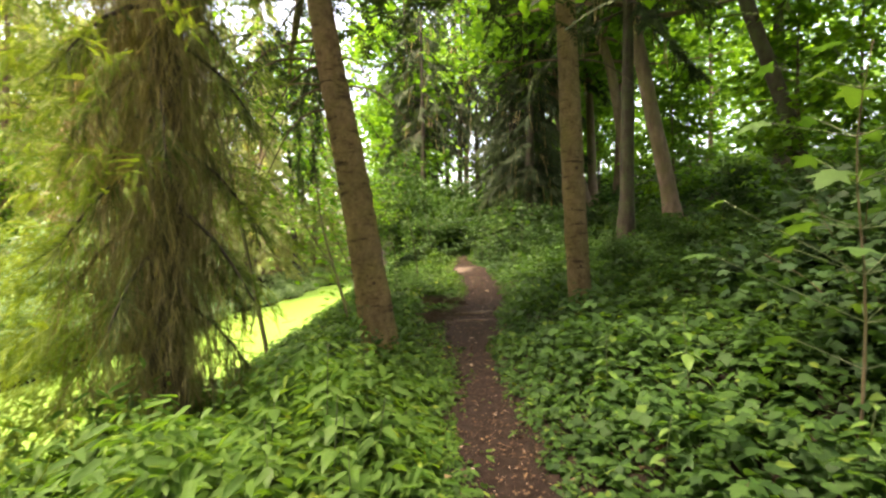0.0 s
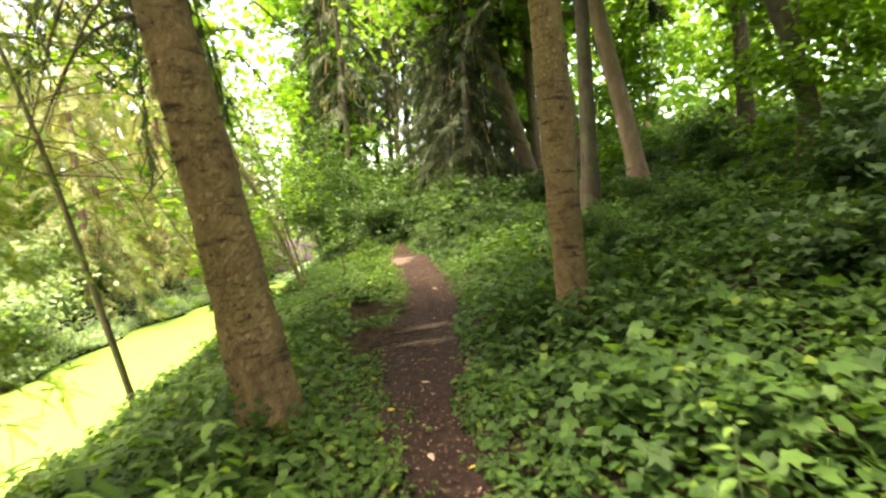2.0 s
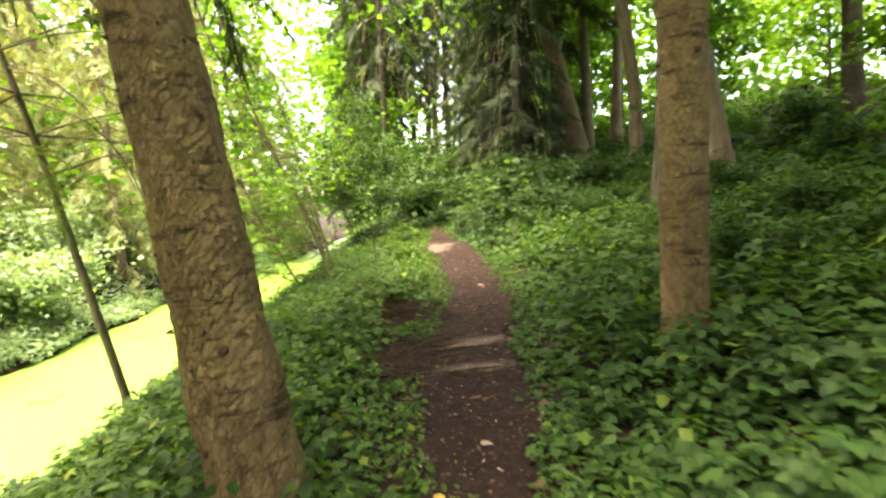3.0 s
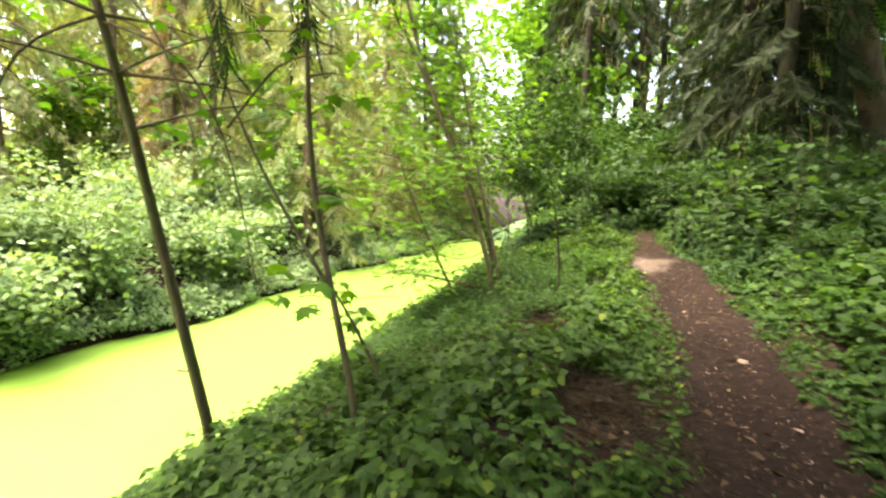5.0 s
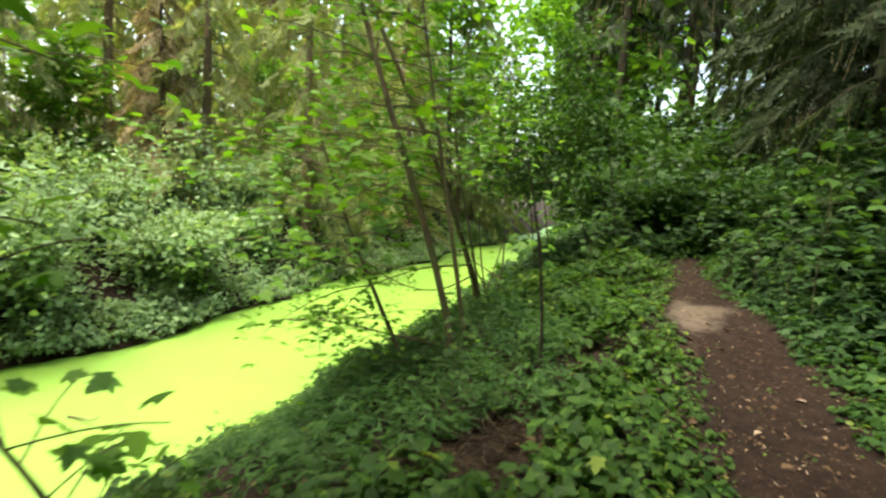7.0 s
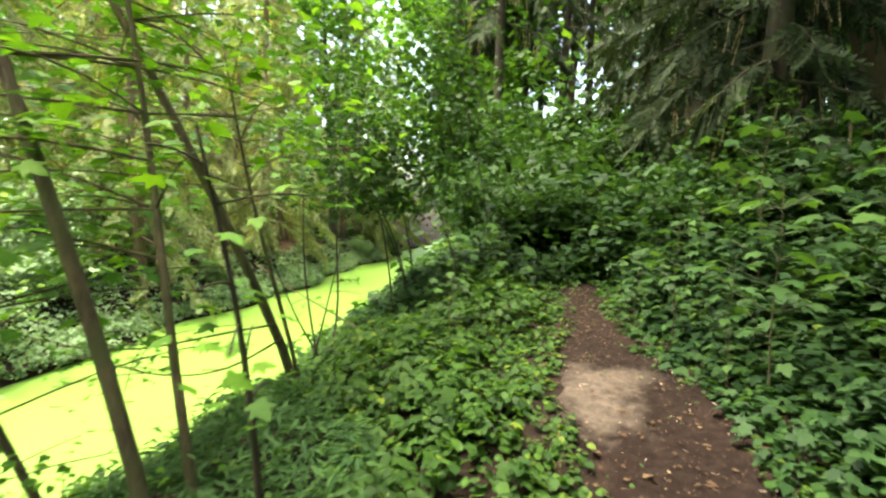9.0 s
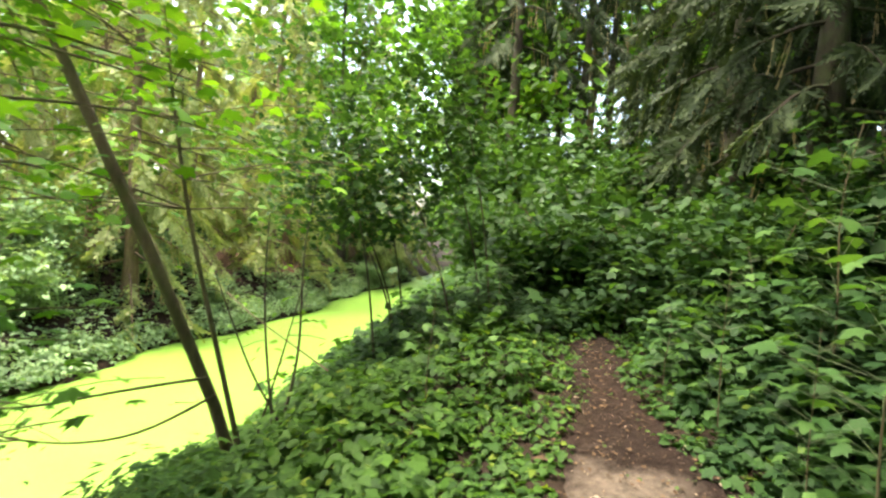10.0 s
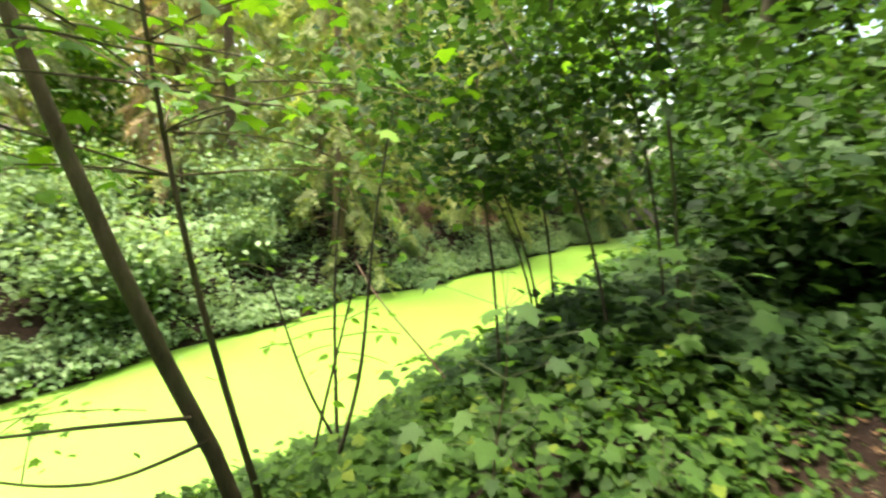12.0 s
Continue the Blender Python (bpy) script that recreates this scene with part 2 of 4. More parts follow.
def quads_to_tris(F):
    t = np.concatenate([F[:, [0, 1, 2]], F[:, [0, 2, 3]]])
    return t[(t[:, 0] != t[:, 1]) & (t[:, 1] != t[:, 2]) & (t[:, 0] != t[:, 2])]


def stem(points, radii, sides=6, rough=0.0):
    V, F = tube(points, radii, sides, rough)
    return V, quads_to_tris(F)


def bend(points, n, ease=3):
    """A smooth line through points, in n steps."""
    P = np.asarray(points, float)
    t = np.r_[0, np.cumsum(np.linalg.norm(np.diff(P, axis=0), axis=1))]
    s = np.linspace(0, t[-1], n)
    Q = np.stack([np.interp(s, t, P[:, k]) for k in range(3)], 1)
    for _ in range(ease):
        Q[1:-1] = (Q[:-2] + 2 * Q[1:-1] + Q[2:]) / 4
    return Q


def sym(mid, side, tris_left):
    """Leaf outline: midrib points, one side's points, and triangles of that side; mirrored to the other."""
    mid, side = np.array(mid, float), np.array(side, float)
    other = side * (1, -1, 1)
    V = np.concatenate([mid, side, other])
    m, s = len(mid), len(side)
    F = list(tris_left) + [[a if a < m else a + s, c if c < m else c + s, b if b < m else b + s] for a, b, c in tris_left]
    return V, np.array(F)


OVATE = sym([(0, 0, 0), (0.35, 0, -0.03), (0.7, 0, -0.05), (1, 0, -0.16)], [(0.1, 0.2, 0.03), (0.36, 0.3, 0.05), (0.7, 0.18, 0.0)],
            [(0, 1, 4), (4, 1, 5), (1, 2, 6), (1, 6, 5), (2, 3, 6)])
TWIGLET = (np.array([(0, 0.012, 0), (0.5, 0.01, 0.03), (1, 0, 0), (0.5, -0.01, 0.03)], float), np.array([(0, 2, 1), (0, 3, 2)]))
ROUND = (np.array([(0, 0, 0), (0.22, 0.36, 0.06), (0.7, 0.31, 0.02), (1, 0, -0.1), (0.7, -0.31, 0.02), (0.22, -0.36, 0.06)], float), np.array([(0, 3, 2), (0, 2, 1), (0, 5, 4), (0, 4, 3)]))
DIAMOND = (np.array([(0, 0, 0), (0.42, 0.37, 0.05), (1, 0, -0.1), (0.42, -0.37, 0.05)], float), np.array([(0, 2, 1), (0, 3, 2)]))
SLIM = (np.array([(0, 0, 0), (0.4, 0.12, 0.03), (1, 0, -0.12), (0.4, -0.12, 0.03)], float), np.array([(0, 2, 1), (0, 3, 2)]))
MAPLE = sym([(0, 0, 0), (0.4, 0, -0.02), (1.02, 0, -0.12)],
            [(-0.06, 0.2, 0.0), (0.02, 0.46, -0.05), (0.24, 0.3, 0.03), (0.56, 0.56, -0.07), (0.56, 0.24, 0.02), (0.78, 0.2, -0.03)],
            [(0, 1, 3), (3, 1, 5), (3, 5, 4), (5, 1, 7), (5, 7, 6), (7, 1, 2), (7, 2, 8)])
TRIO = (np.concatenate([DIAMOND[0] * (0.62, 0.75, 1) + (0.36, 0, 0), (DIAMOND[0] * (0.55, 0.7, 1)) @ np.array([[0.3, 0.95, 0], [-0.95, 0.3, 0], [0, 0, 1]]) + (0.3, 0.02, 0),
        (DIAMOND[0] * (0.55, 0.7, 1)) @ np.array([[0.3, -0.95, 0], [0.95, 0.3, 0], [0, 0, 1]]) + (0.3, -0.02, 0)]),
        np.concatenate([DIAMOND[1], DIAMOND[1] + 4, DIAMOND[1] + 8]))


def spray_template(pairs=9, droop=0.25, width=0.28):
    """A flat conifer twig: a thin axis with slim needles tufts to both sides."""
    V, F = [], []
    for i in range(pairs):
        t = i / pairs
        w = width * (1 - 0.75 * t)
        for s in (1, -1):
            n = len(V)
            V += [(t, 0, -droop * t * t), (t + 1.2 / pairs, 0.02 * s, -droop * t * t), (t + 0.22, s * w, -droop * t * t - 0.05)]
            F.append((n, n + 1, n + 2))
    n = len(V)
    V += [(0.85, 0.03, -droop * 0.75), (0.85, -0.03, -droop * 0.75), (1.1, 0, -droop * 1.1)]
    F.append((n, n + 1, n + 2))
    return np.array(V, float), np.array(F)


SPRAY = spray_template(6, 0.25, 0.26)
PLAIN = spray_template(4, 0.25, 0.3)
STRAND = spray_template(5, 0.05, 0.035)
FINE = spray_template(10, 0.3, 0.17)
HAIR = (np.array([(0, 0.004, 0), (0.5, 0.008, 0.05), (1, 0, 0.08), (0.5, -0.005, 0.05), (0.6, -0.09, 0.06), (0.33, 0, 0.03), (0.36, 0.003, 0.03)], float), np.array([(0, 2, 1), (0, 3, 2), (5, 6, 4)]))


def leaves(template, pos, axis, normal, size):
    """Copies of a leaf outline with their foot at pos, along axis, facing normal."""
    TV, TF = template
    n = len(pos)
    X = unit(axis)
    Y = unit(np.cross(normal, X))
    Z = np.cross(X, Y)
    s = np.asarray(size).reshape(-1, 1, 1) if np.ndim(size) else size
    V = pos[:, None] + s * (TV[None, :, 0:1] * X[:, None] + TV[None, :, 1:2] * Y[:, None] + TV[None, :, 2:3] * Z[:, None])
    F = (np.arange(n)[:, None, None] * len(TV) + TF[None]).reshape(-1, 3)
    return V.reshape(-1, 3), F


def outward(n, low=-0.6, high=0.2):
    phi = rng.uniform(0, 2 * np.pi, n)
    return np.stack([np.cos(phi), np.sin(phi), rng.uniform(low, high, n)], 1)


def upward(n, spread=0.45):
    return unit(np.stack([rng.normal(0, spread, n), rng.normal(0, spread, n), np.ones(n)], 1))


# ---- the lie of the land ----
WATER = -1.4


def along(y):
    return np.interp(y, [-60, -5, 0, 5.6, 8, 10.3, 12.4, 14.2, 15.5, 20, 60, 90], [-1.5, -0.25, 0.0, 0.31, 0.46, 0.56, 0.73, 0.95, 1.15, 1.75, 5.2, 5.6])


def path_mid(y):
    return np.interp(y, [-8, 0, 2.8, 3.3, 5.4, 6.9, 7.9, 9, 10.4, 12.4, 13.1, 13.7, 14.4, 15.3, 17], [0.2, 0.3, 0.46, 0.42, 0.34, 0.38, 0.5, 0.74, 0.85, 0.84, 0.78, 0.72, 0.64, 0.58, 0.7])


def path_wide(y):
    return np.interp(y, [-8, 3, 5.4, 6.6, 8, 10, 12.6, 13.4, 13.9, 14.4, 15, 15.7, 16.4], [0.55, 0.5, 0.48, 0.76, 0.82, 0.76, 0.78, 0.92, 0.84, 0.6, 0.44, 0.3, 0.15])


def height(x, y):
    x, y = np.asarray(x, float), np.asarray(y, float)
    base = along(y)
    d = x - 1.1
    right = 0.135 * (np.sqrt(d * d + 0.25) + d) * np.where(x > 14, 14 / np.maximum(x, 1), 1)
    u = np.clip(-x / 4.7, 0, 1.25)
    left = (WATER - 0.3 - base) * u ** (1.9 - 0.5 * np.clip((y - 13) / 3, 0, 1))
    shore = -9.1 + 0.25 * np.sin(y * 0.5) + 0.2 * np.sin(y * 1.3 + 1)
    over = np.maximum(shore - x, 0)
    bank = WATER + 0.05 + 0.45 * np.minimum(over, 4.5) + 0.06 * np.maximum(over - 4.5, 0)
    bed = np.full_like(base, WATER - 0.45)
    z = np.where(x > 0, base + right, np.maximum(base + left, bed))
    z = np.where(x < shore, bank, z)
    rough = 0.035 * np.sin(x * 2.1 + 0.7 * y) * np.cos(y * 1.7 - 0.4 * x) + 0.02 * np.sin(4.3 * x - 2.2 * y)
    keep = np.clip((np.abs(x - path_mid(y)) - 0.3) / 0.5, 0.15, 1)
    return z + rough * keep


def ground():
    xs = np.unique(np.concatenate([np.linspace(-400, -40, 13), np.linspace(-40, -14, 27), np.linspace(-14, 8, 111), np.linspace(8, 40, 41), np.linspace(40, 400, 13)]))
    ys = np.unique(np.concatenate([np.linspace(-400, -30, 12), np.linspace(-30, -4, 27), np.linspace(-4, 22, 105), np.linspace(22, 60, 58), np.linspace(60, 400, 14)]))
    X, Y = np.meshgrid(xs, ys)
    V = np.stack([X, Y, height(X, Y)], -1).reshape(-1, 3)
    w = len(xs)
    i, j = np.meshgrid(np.arange(len(ys) - 1), np.arange(w - 1), indexing="ij")
    a = i * w + j
    F = np.stack([a, a + 1, a + w + 1, a + w], -1).reshape(-1, 4)
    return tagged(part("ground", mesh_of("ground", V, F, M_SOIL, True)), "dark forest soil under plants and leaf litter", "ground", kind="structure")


def strip(y0, y1, ny, nx, mid, wide, lift, edge=0.06):
    """A sheet laid on the land with an uneven edge."""
    ys = np.linspace(y0, y1, ny)
    s = np.linspace(-1, 1, nx)
    wob = np.stack([edge * (np.sin(ys * 3.1) + 0.7 * np.sin(ys * 7.3 + 1) + 0.4 * np.sin(ys * 17)), edge * (np.sin(ys * 2.7 + 2) + 0.7 * np.sin(ys * 6.1) + 0.4 * np.sin(ys * 15 + 1))], 1)
    L = mid(ys) - wide(ys) / 2 + wob[:, 0]
    R = mid(ys) + wide(ys) / 2 + wob[:, 1]
    X = L[:, None] + (R - L)[:, None] * (s + 1) / 2
    Y = np.repeat(ys[:, None], nx, 1)
    Z = height(X, Y) + lift - np.where(np.abs(s) > 0.97, 0.03 + lift, 0.0)[None, :] - 0.02 * (1 - s ** 2)[None, :] * 0.3
    Z += 0.006 * np.sin(X * 23 + Y * 9) * np.cos(Y * 19)
    V = np.stack([X, Y, Z], -1).reshape(-1, 3)
    i, j = np.meshgrid(np.arange(ny - 1), np.arange(nx - 1), indexing="ij")
    a = i * nx + j
    return V, np.stack([a, a + 1, a + nx + 1, a + nx], -1).reshape(-1, 4)


ground()
V, F = strip(-8, 16.4, 320, 21, path_mid, path_wide, 0.022)
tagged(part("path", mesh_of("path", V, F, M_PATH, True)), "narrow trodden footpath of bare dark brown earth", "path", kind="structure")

# duckweed-covered water between the banks
xs, ys = np.linspace(-11.5, -3.6, 40), np.linspace(-40, 75, 116)
X, Y = np.meshgrid(xs, ys)
V = np.stack([X, Y, np.full_like(X, WATER) + 0.004 * np.sin(X * 5 + Y * 3)], -1).reshape(-1, 3)
i, j = np.meshgrid(np.arange(len(ys) - 1), np.arange(len(xs) - 1), indexing="ij")
a = i * len(xs) + j
tagged(part("pond", mesh_of("pond", V, np.stack([a, a + 1, a + 41, a + 40], -1).reshape(-1, 4), M_POND, True)),
       "still pond covered by bright yellow-green duckweed", "pond", kind="structure")

# ---- plants that nobody could count ----


def cover(n, area, leaf, size, tall, k, clear=0.12, droop=(-0.7, 0.15), keep=None, clump=0.0):
    """n low plants inside area (x0, x1, y0, y1), each with k leaves in loose tiers on a bent stem."""
    x, y = rng.uniform(area[0], area[1], n), rng.uniform(area[2], area[3], n)
    ok = (np.abs(x - path_mid(y)) > path_wide(y) / 2 + clear * rng.uniform(-0.3, 1.6, n)) | (y > 16.2)
    bare = np.sin(1.9 * x + 0.9 * y + 0.6) * np.sin(1.6 * y - 1.2 * x) + 0.45 * np.sin(4.3 * x - 3.1 * y)
    ok &= ((bare > -0.95) | (np.abs(x - path_mid(y)) < 1.0) | (x > 0.5)) & (((x + 0.15) / 0.34) ** 2 + ((y - 9.2) / 0.6) ** 2 > 1) & (((x + 0.1) / 0.3) ** 2 + ((y - 7.7) / 0.45) ** 2 > 1) & (((x + 0.75) / 0.3) ** 2 + ((y - 10.9) / 0.35) ** 2 > 1)
    if keep is not None:
        ok &= keep(x, y)
    x, y = x[ok], y[ok]
    n = len(x)
    near = np.clip((np.abs(x - path_mid(y)) - path_wide(y) / 2) / 0.7, 0.25, 1)
    near = np.where(y > 16.2, 1, near)
    wave = 0.75 + 0.25 * np.sin(1.7 * x + 0.6 * y) * np.sin(1.1 * y - 0.8 * x + 1) + 0.2 * np.sin(4.1 * x + 3 * y)
    h = rng.uniform(tall[0], tall[1], n) * near * wave
    # trodden low where people walk
    h = np.where(np.abs(x - np.interp(y, [0, 2.5, 4.5, 5.5, 7.5, 10, 13.5], [0.05, 0.14, -0.2, -0.3, -0.05, 0.15, 0.18])) < 0.32, np.minimum(h, 0.22), h)
    foot = np.stack([x, y, height(x, y)], 1)
    lean = rng.normal(0, 0.18, (n, 2)) * h[:, None]
    t = (np.arange(k) + rng.uniform(0.2, 1, (n, k))) / k
    pos = foot[:, None] + np.stack([lean[:, 0:1] * t, lean[:, 1:2] * t, h[:, None] * (0.25 + 0.75 * t)], -1)
    pos = pos.reshape(-1, 3)
    m = n * k
    ax = outward(m, *droop)
    pos = pos + ax * np.array([1, 1, 0.1]) * rng.uniform(0, 0.06, (m, 1))
    s = rng.uniform(size[0], size[1], m) * np.repeat(0.6 + 0.4 * near, k)
    nrm = upward(m, 0.35)
    return leaves(leaf, pos, ax, nrm, s)


def stuff(name, label, category, mat, *vf):
    V, F = join(*vf)
    return tagged(part(name, mesh_of(name, V, F, mat)), label, category, kind="stuff")


shaded_bank = lambda x, y: ((x + 1.7) / 1.35) ** 2 + ((y - 12.1) / 1.75) ** 2 < 1 + 0.3 * np.sin(3 * x + 2 * y)
on_land = lambda x, y: (height(x, y) > WATER + 0.12) & (~shaded_bank(x, y) | (np.sin(17.3 * x + 9.1 * y) > 0.93))
brown_bank = lambda x, y: ~((x > -13.8) & (x < -11.6) & (y > 27) & (y < 36.5))
stuff("ground_cover", "dense green ground cover of broad serrated leaves beside the path", "ground cover", L_COVER,
      cover(11500, (-4.9, 0.7, 1.5, 17), ROUND, (0.035, 0.095), (0.08, 0.34), 7, -0.03, keep=on_land),
      cover(2800, (-4.9, 0.3, 1.5, 17), TRIO, (0.075, 0.15), (0.2, 0.42), 4, keep=on_land),
      cover(900, (-4.9, 0.3, 3, 17), MAPLE, (0.05, 0.115), (0.25, 0.48), 5, keep=on_land),
      cover(1200, (-5, 0.3, -3, 1.5), TRIO, (0.1, 0.18), (0.15, 0.4), 4, keep=on_land))
stuff("slope_cover", "dense dark green leafy undergrowth on the slope", "undergrowth", L_SLOPE,
      cover(11000, (0.5, 5.5, 1.2, 17.5), ROUND, (0.035, 0.1), (0.08, 0.42), 7, -0.03),
      cover(2800, (0.6, 6.0, 1.2, 17.5), TRIO, (0.08, 0.17), (0.25, 0.55), 4),
      cover(1300, (0.8, 5.5, 1.5, 17), MAPLE, (0.06, 0.13), (0.28, 0.55), 5),
      cover(1000, (0.5, 6, -3, 1.2), TRIO, (0.12, 0.2), (0.15, 0.45), 4),
      cover(2700, (5.2, 16, 0, 24), TRIO, (0.18, 0.3), (0.25, 0.7), 4),
      cover(1900, (-3.5, 6, 17, 30), TRIO, (0.16, 0.28), (0.25, 0.6), 4, keep=on_land))
stuff("thicket_cover", "leafy undergrowth at the bend, leaf colour darkened for the deep shade", "undergrowth", L_THICK_SHADED,
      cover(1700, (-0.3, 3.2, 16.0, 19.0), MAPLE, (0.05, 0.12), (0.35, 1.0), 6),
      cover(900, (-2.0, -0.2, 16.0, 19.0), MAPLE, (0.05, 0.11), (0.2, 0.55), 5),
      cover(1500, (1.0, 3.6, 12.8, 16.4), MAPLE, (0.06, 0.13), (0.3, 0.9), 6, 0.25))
stuff("horsetail_bed", "soft dark green bed of fine horsetail on the bank", "weeds", L_FERN,
      cover(1500, (-3.0, -0.35, 10.5, 14.0), SLIM, (0.06, 0.12), (0.15, 0.5), 9, droop=(-0.5, 0.4), keep=shaded_bank))
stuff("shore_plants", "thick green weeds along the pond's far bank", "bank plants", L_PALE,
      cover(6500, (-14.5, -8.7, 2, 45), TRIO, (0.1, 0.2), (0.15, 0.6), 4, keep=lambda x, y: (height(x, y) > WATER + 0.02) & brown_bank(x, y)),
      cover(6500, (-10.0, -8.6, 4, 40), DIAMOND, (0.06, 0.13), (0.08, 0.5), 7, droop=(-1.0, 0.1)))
stuff("far_undergrowth", "far leafy undergrowth beneath the trees", "undergrowth", L_BUSH,
      cover(3000, (-40, -13.5, -5, 60), TRIO, (0.35, 0.6), (0.3, 1.3), 3, keep=brown_bank),
      cover(3000, (-4, 40, 24, 62), TRIO, (0.35, 0.6), (0.3, 1.4), 3))
V, F = strip(26.6, 37, 60, 15, lambda y: -12.7 + 0 * y, lambda y: 2.4 + 0 * y, 0.03, 0.25)
tagged(part("bare_bank", mesh_of("bare_bank", V, F, M_BANK, True)), "bare reddish-brown earth bank under the spruces", "bank", kind="structure")

# woods that close the distance all round, with an open gap of sky at the head of the path
n = 60000
phi = rng.uniform(-np.pi, np.pi, n)
rr = rng.uniform(34, 60, n)
top = 18 + 4 * np.sin(phi * 9) + 3 * np.sin(phi * 23 + 1) + 2 * np.sin(phi * 51) + 9 * np.exp(-((np.degrees(phi) + 12) / 9) ** 2)
q = np.stack([rr * np.sin(phi), 8 + rr * np.cos(phi), np.zeros(n)], 1)
up = rng.uniform(0, 1, n)
q[:, 2] = height(q[:, 0], q[:, 1]) + up * top
deg = np.degrees(phi)
lump = np.sin(deg * 0.9 + q[:, 2] * 0.5) * np.sin(q[:, 2] * 1.1 + rr * 0.35) + 0.5 * np.sin(deg * 2.3 - q[:, 2] * 0.9 + rr)
ok = (lump > np.where((deg > 15) & (deg < 75), -0.55, -0.75)) & ~((deg > -1.0) & (deg < 5.0) & (up * top > 0.8) & (rng.uniform(size=n) > 0.55))
ok &= ~((q[:, 0] > -10.5) & (q[:, 0] < -2) & (q[:, 1] > 0) & (up * top < 3) & (rr < 52))
q = q[ok]
stuff("far_woods", "far green woods behind the trees", "woods", L_CROWN, leaves(DIAMOND, q, outward(len(q), -0.9, 0.3), upward(len(q), 0.8), rng.uniform(0.5, 1.1, len(q))))

n = 8500
phi = np.radians(rng.uniform(8, 85, n))
rr = rng.uniform(27, 46, n)
q = np.stack([rr * np.sin(phi), 6 + rr * np.cos(phi), np.zeros(n)], 1)
up = rng.uniform(0, 1, n) * (13 + 3 * np.sin(phi * 17))
q[:, 2] = height(q[:, 0], q[:, 1]) + up
q = q[np.sin(phi * 60 + up * 0.6) * np.sin(up * 1.3 + rr * 0.5) > -0.6]
stuff("hillside_woods", "light green leafy woods up the slope", "woods", L_CROWN, leaves(DIAMOND, q, outward(len(q), -0.9, 0.3), upward(len(q), 0.8), rng.uniform(0.4, 0.85, len(q))))
n = 7000
q = np.stack([rng.uniform(-30, -19.5, n), rng.uniform(2, 52, n), np.zeros(n)], 1)
up = rng.uniform(0, 1, n) ** 0.8 * 15
q[:, 2] = height(q[:, 0], q[:, 1]) + up
q = q[np.sin(q[:, 1] * 1.1 + q[:, 0]) + 0.6 * np.sin(up * 0.9 + q[:, 1] * 2.3) > -0.9]
ax = np.stack([rng.normal(0.25, 0.4, len(q)), rng.normal(0, 0.45, len(q)), -np.ones(len(q))], 1)
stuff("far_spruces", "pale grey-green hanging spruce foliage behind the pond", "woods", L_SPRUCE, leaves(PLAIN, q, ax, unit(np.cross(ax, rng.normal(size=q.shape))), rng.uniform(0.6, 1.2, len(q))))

# ---- trees and shrubs ----


def crown_leaves(centres, spread, per, size, template=DIAMOND, flat=0.6):
    """Leaves in loose clumps round the twig ends."""
    C = np.repeat(np.asarray(centres, float), per, 0)
    n = len(C)
    pos = C + rng.normal(0, 1, (n, 3)) * np.array([spread, spread, spread * flat])
    return leaves(template, pos, outward(n, -0.8, 0.3), upward(n, 0.6), rng.uniform(*size, n))


def limb_set(base_pts, n, t0, t1, length, rise, r0):
    """Limbs from points along a trunk line; returns the stems and points along their outer halves."""
    made, ends = [], []
    P = np.asarray(base_pts)
    for i in range(n):
        t = t0 + (t1 - t0) * (i + rng.uniform(0, 1)) / n
        f = t * (len(P) - 1)
        a = P[int(f)] + (P[min(int(f) + 1, len(P) - 1)] - P[int(f)]) * (f % 1)
        phi = i * 2.4 + rng.uniform(-0.5, 0.5)
        L = length * rng.uniform(0.6, 1.1) * (1 - 0.5 * (t - t0) / max(t1 - t0, 1e-6))
        d = np.array([np.cos(phi), np.sin(phi), 0])
        q = [a + d * L * s + np.array([0, 0, 1]) * L * rise * s * (1.2 - 0.5 * s) + rng.normal(0, 0.05 * L, 3) * (s > 0) for s in (0, 0.35, 0.7, 1)]
        q = bend(q, 6)
        made.append(stem(q, np.linspace(r0, r0 * 0.25, 6), 5))
        ends += [q[2], q[3], q[4], q[5], (q[3] + q[5]) / 2 + rng.normal(0, 0.12 * L, 3), q[5] + rng.normal(0, 0.15 * L, 3), q[4] + rng.normal(0, 0.15 * L, 3)]
    return made, ends


def broadleaf(label, tall, r, bare, spread, n_limb, per, size, bark, leaf, lean=(0, 0), group="", name="tree"):
    """A tree with a tapered trunk, limbs and a loose crown of leaves. Foot at the origin."""
    ob = thing(name, (0, 0, 0), label, "tree", group)
    k = 12
    s = np.linspace(0, 1, k)
    P = np.stack([lean[0] * tall * s + 0.1 * np.sin(s * 5) * tall / 12, lean[1] * tall * s + 0.1 * np.sin(s * 4 + 2) * tall / 12, tall * s - 0.3], 1)
    R = r * (1 - 0.8 * s) * (1 + 0.45 * np.exp(-s * tall * 2.2))
    V, F = tube(P, R, 12, 0.03)
    part("trunk", mesh_of("trunk", V, F, bark, True), ob)
    made, ends = limb_set(P, n_limb, bare, 0.97, spread, 0.45, r * 0.3)
    for vf in made:
        part("limb", mesh_of("limb", *vf, bark, True), ob)
    part("crown", mesh_of("crown", *crown_leaves(ends, spread * 0.19, per, size), leaf), ob, kind="stuff")
    return ob


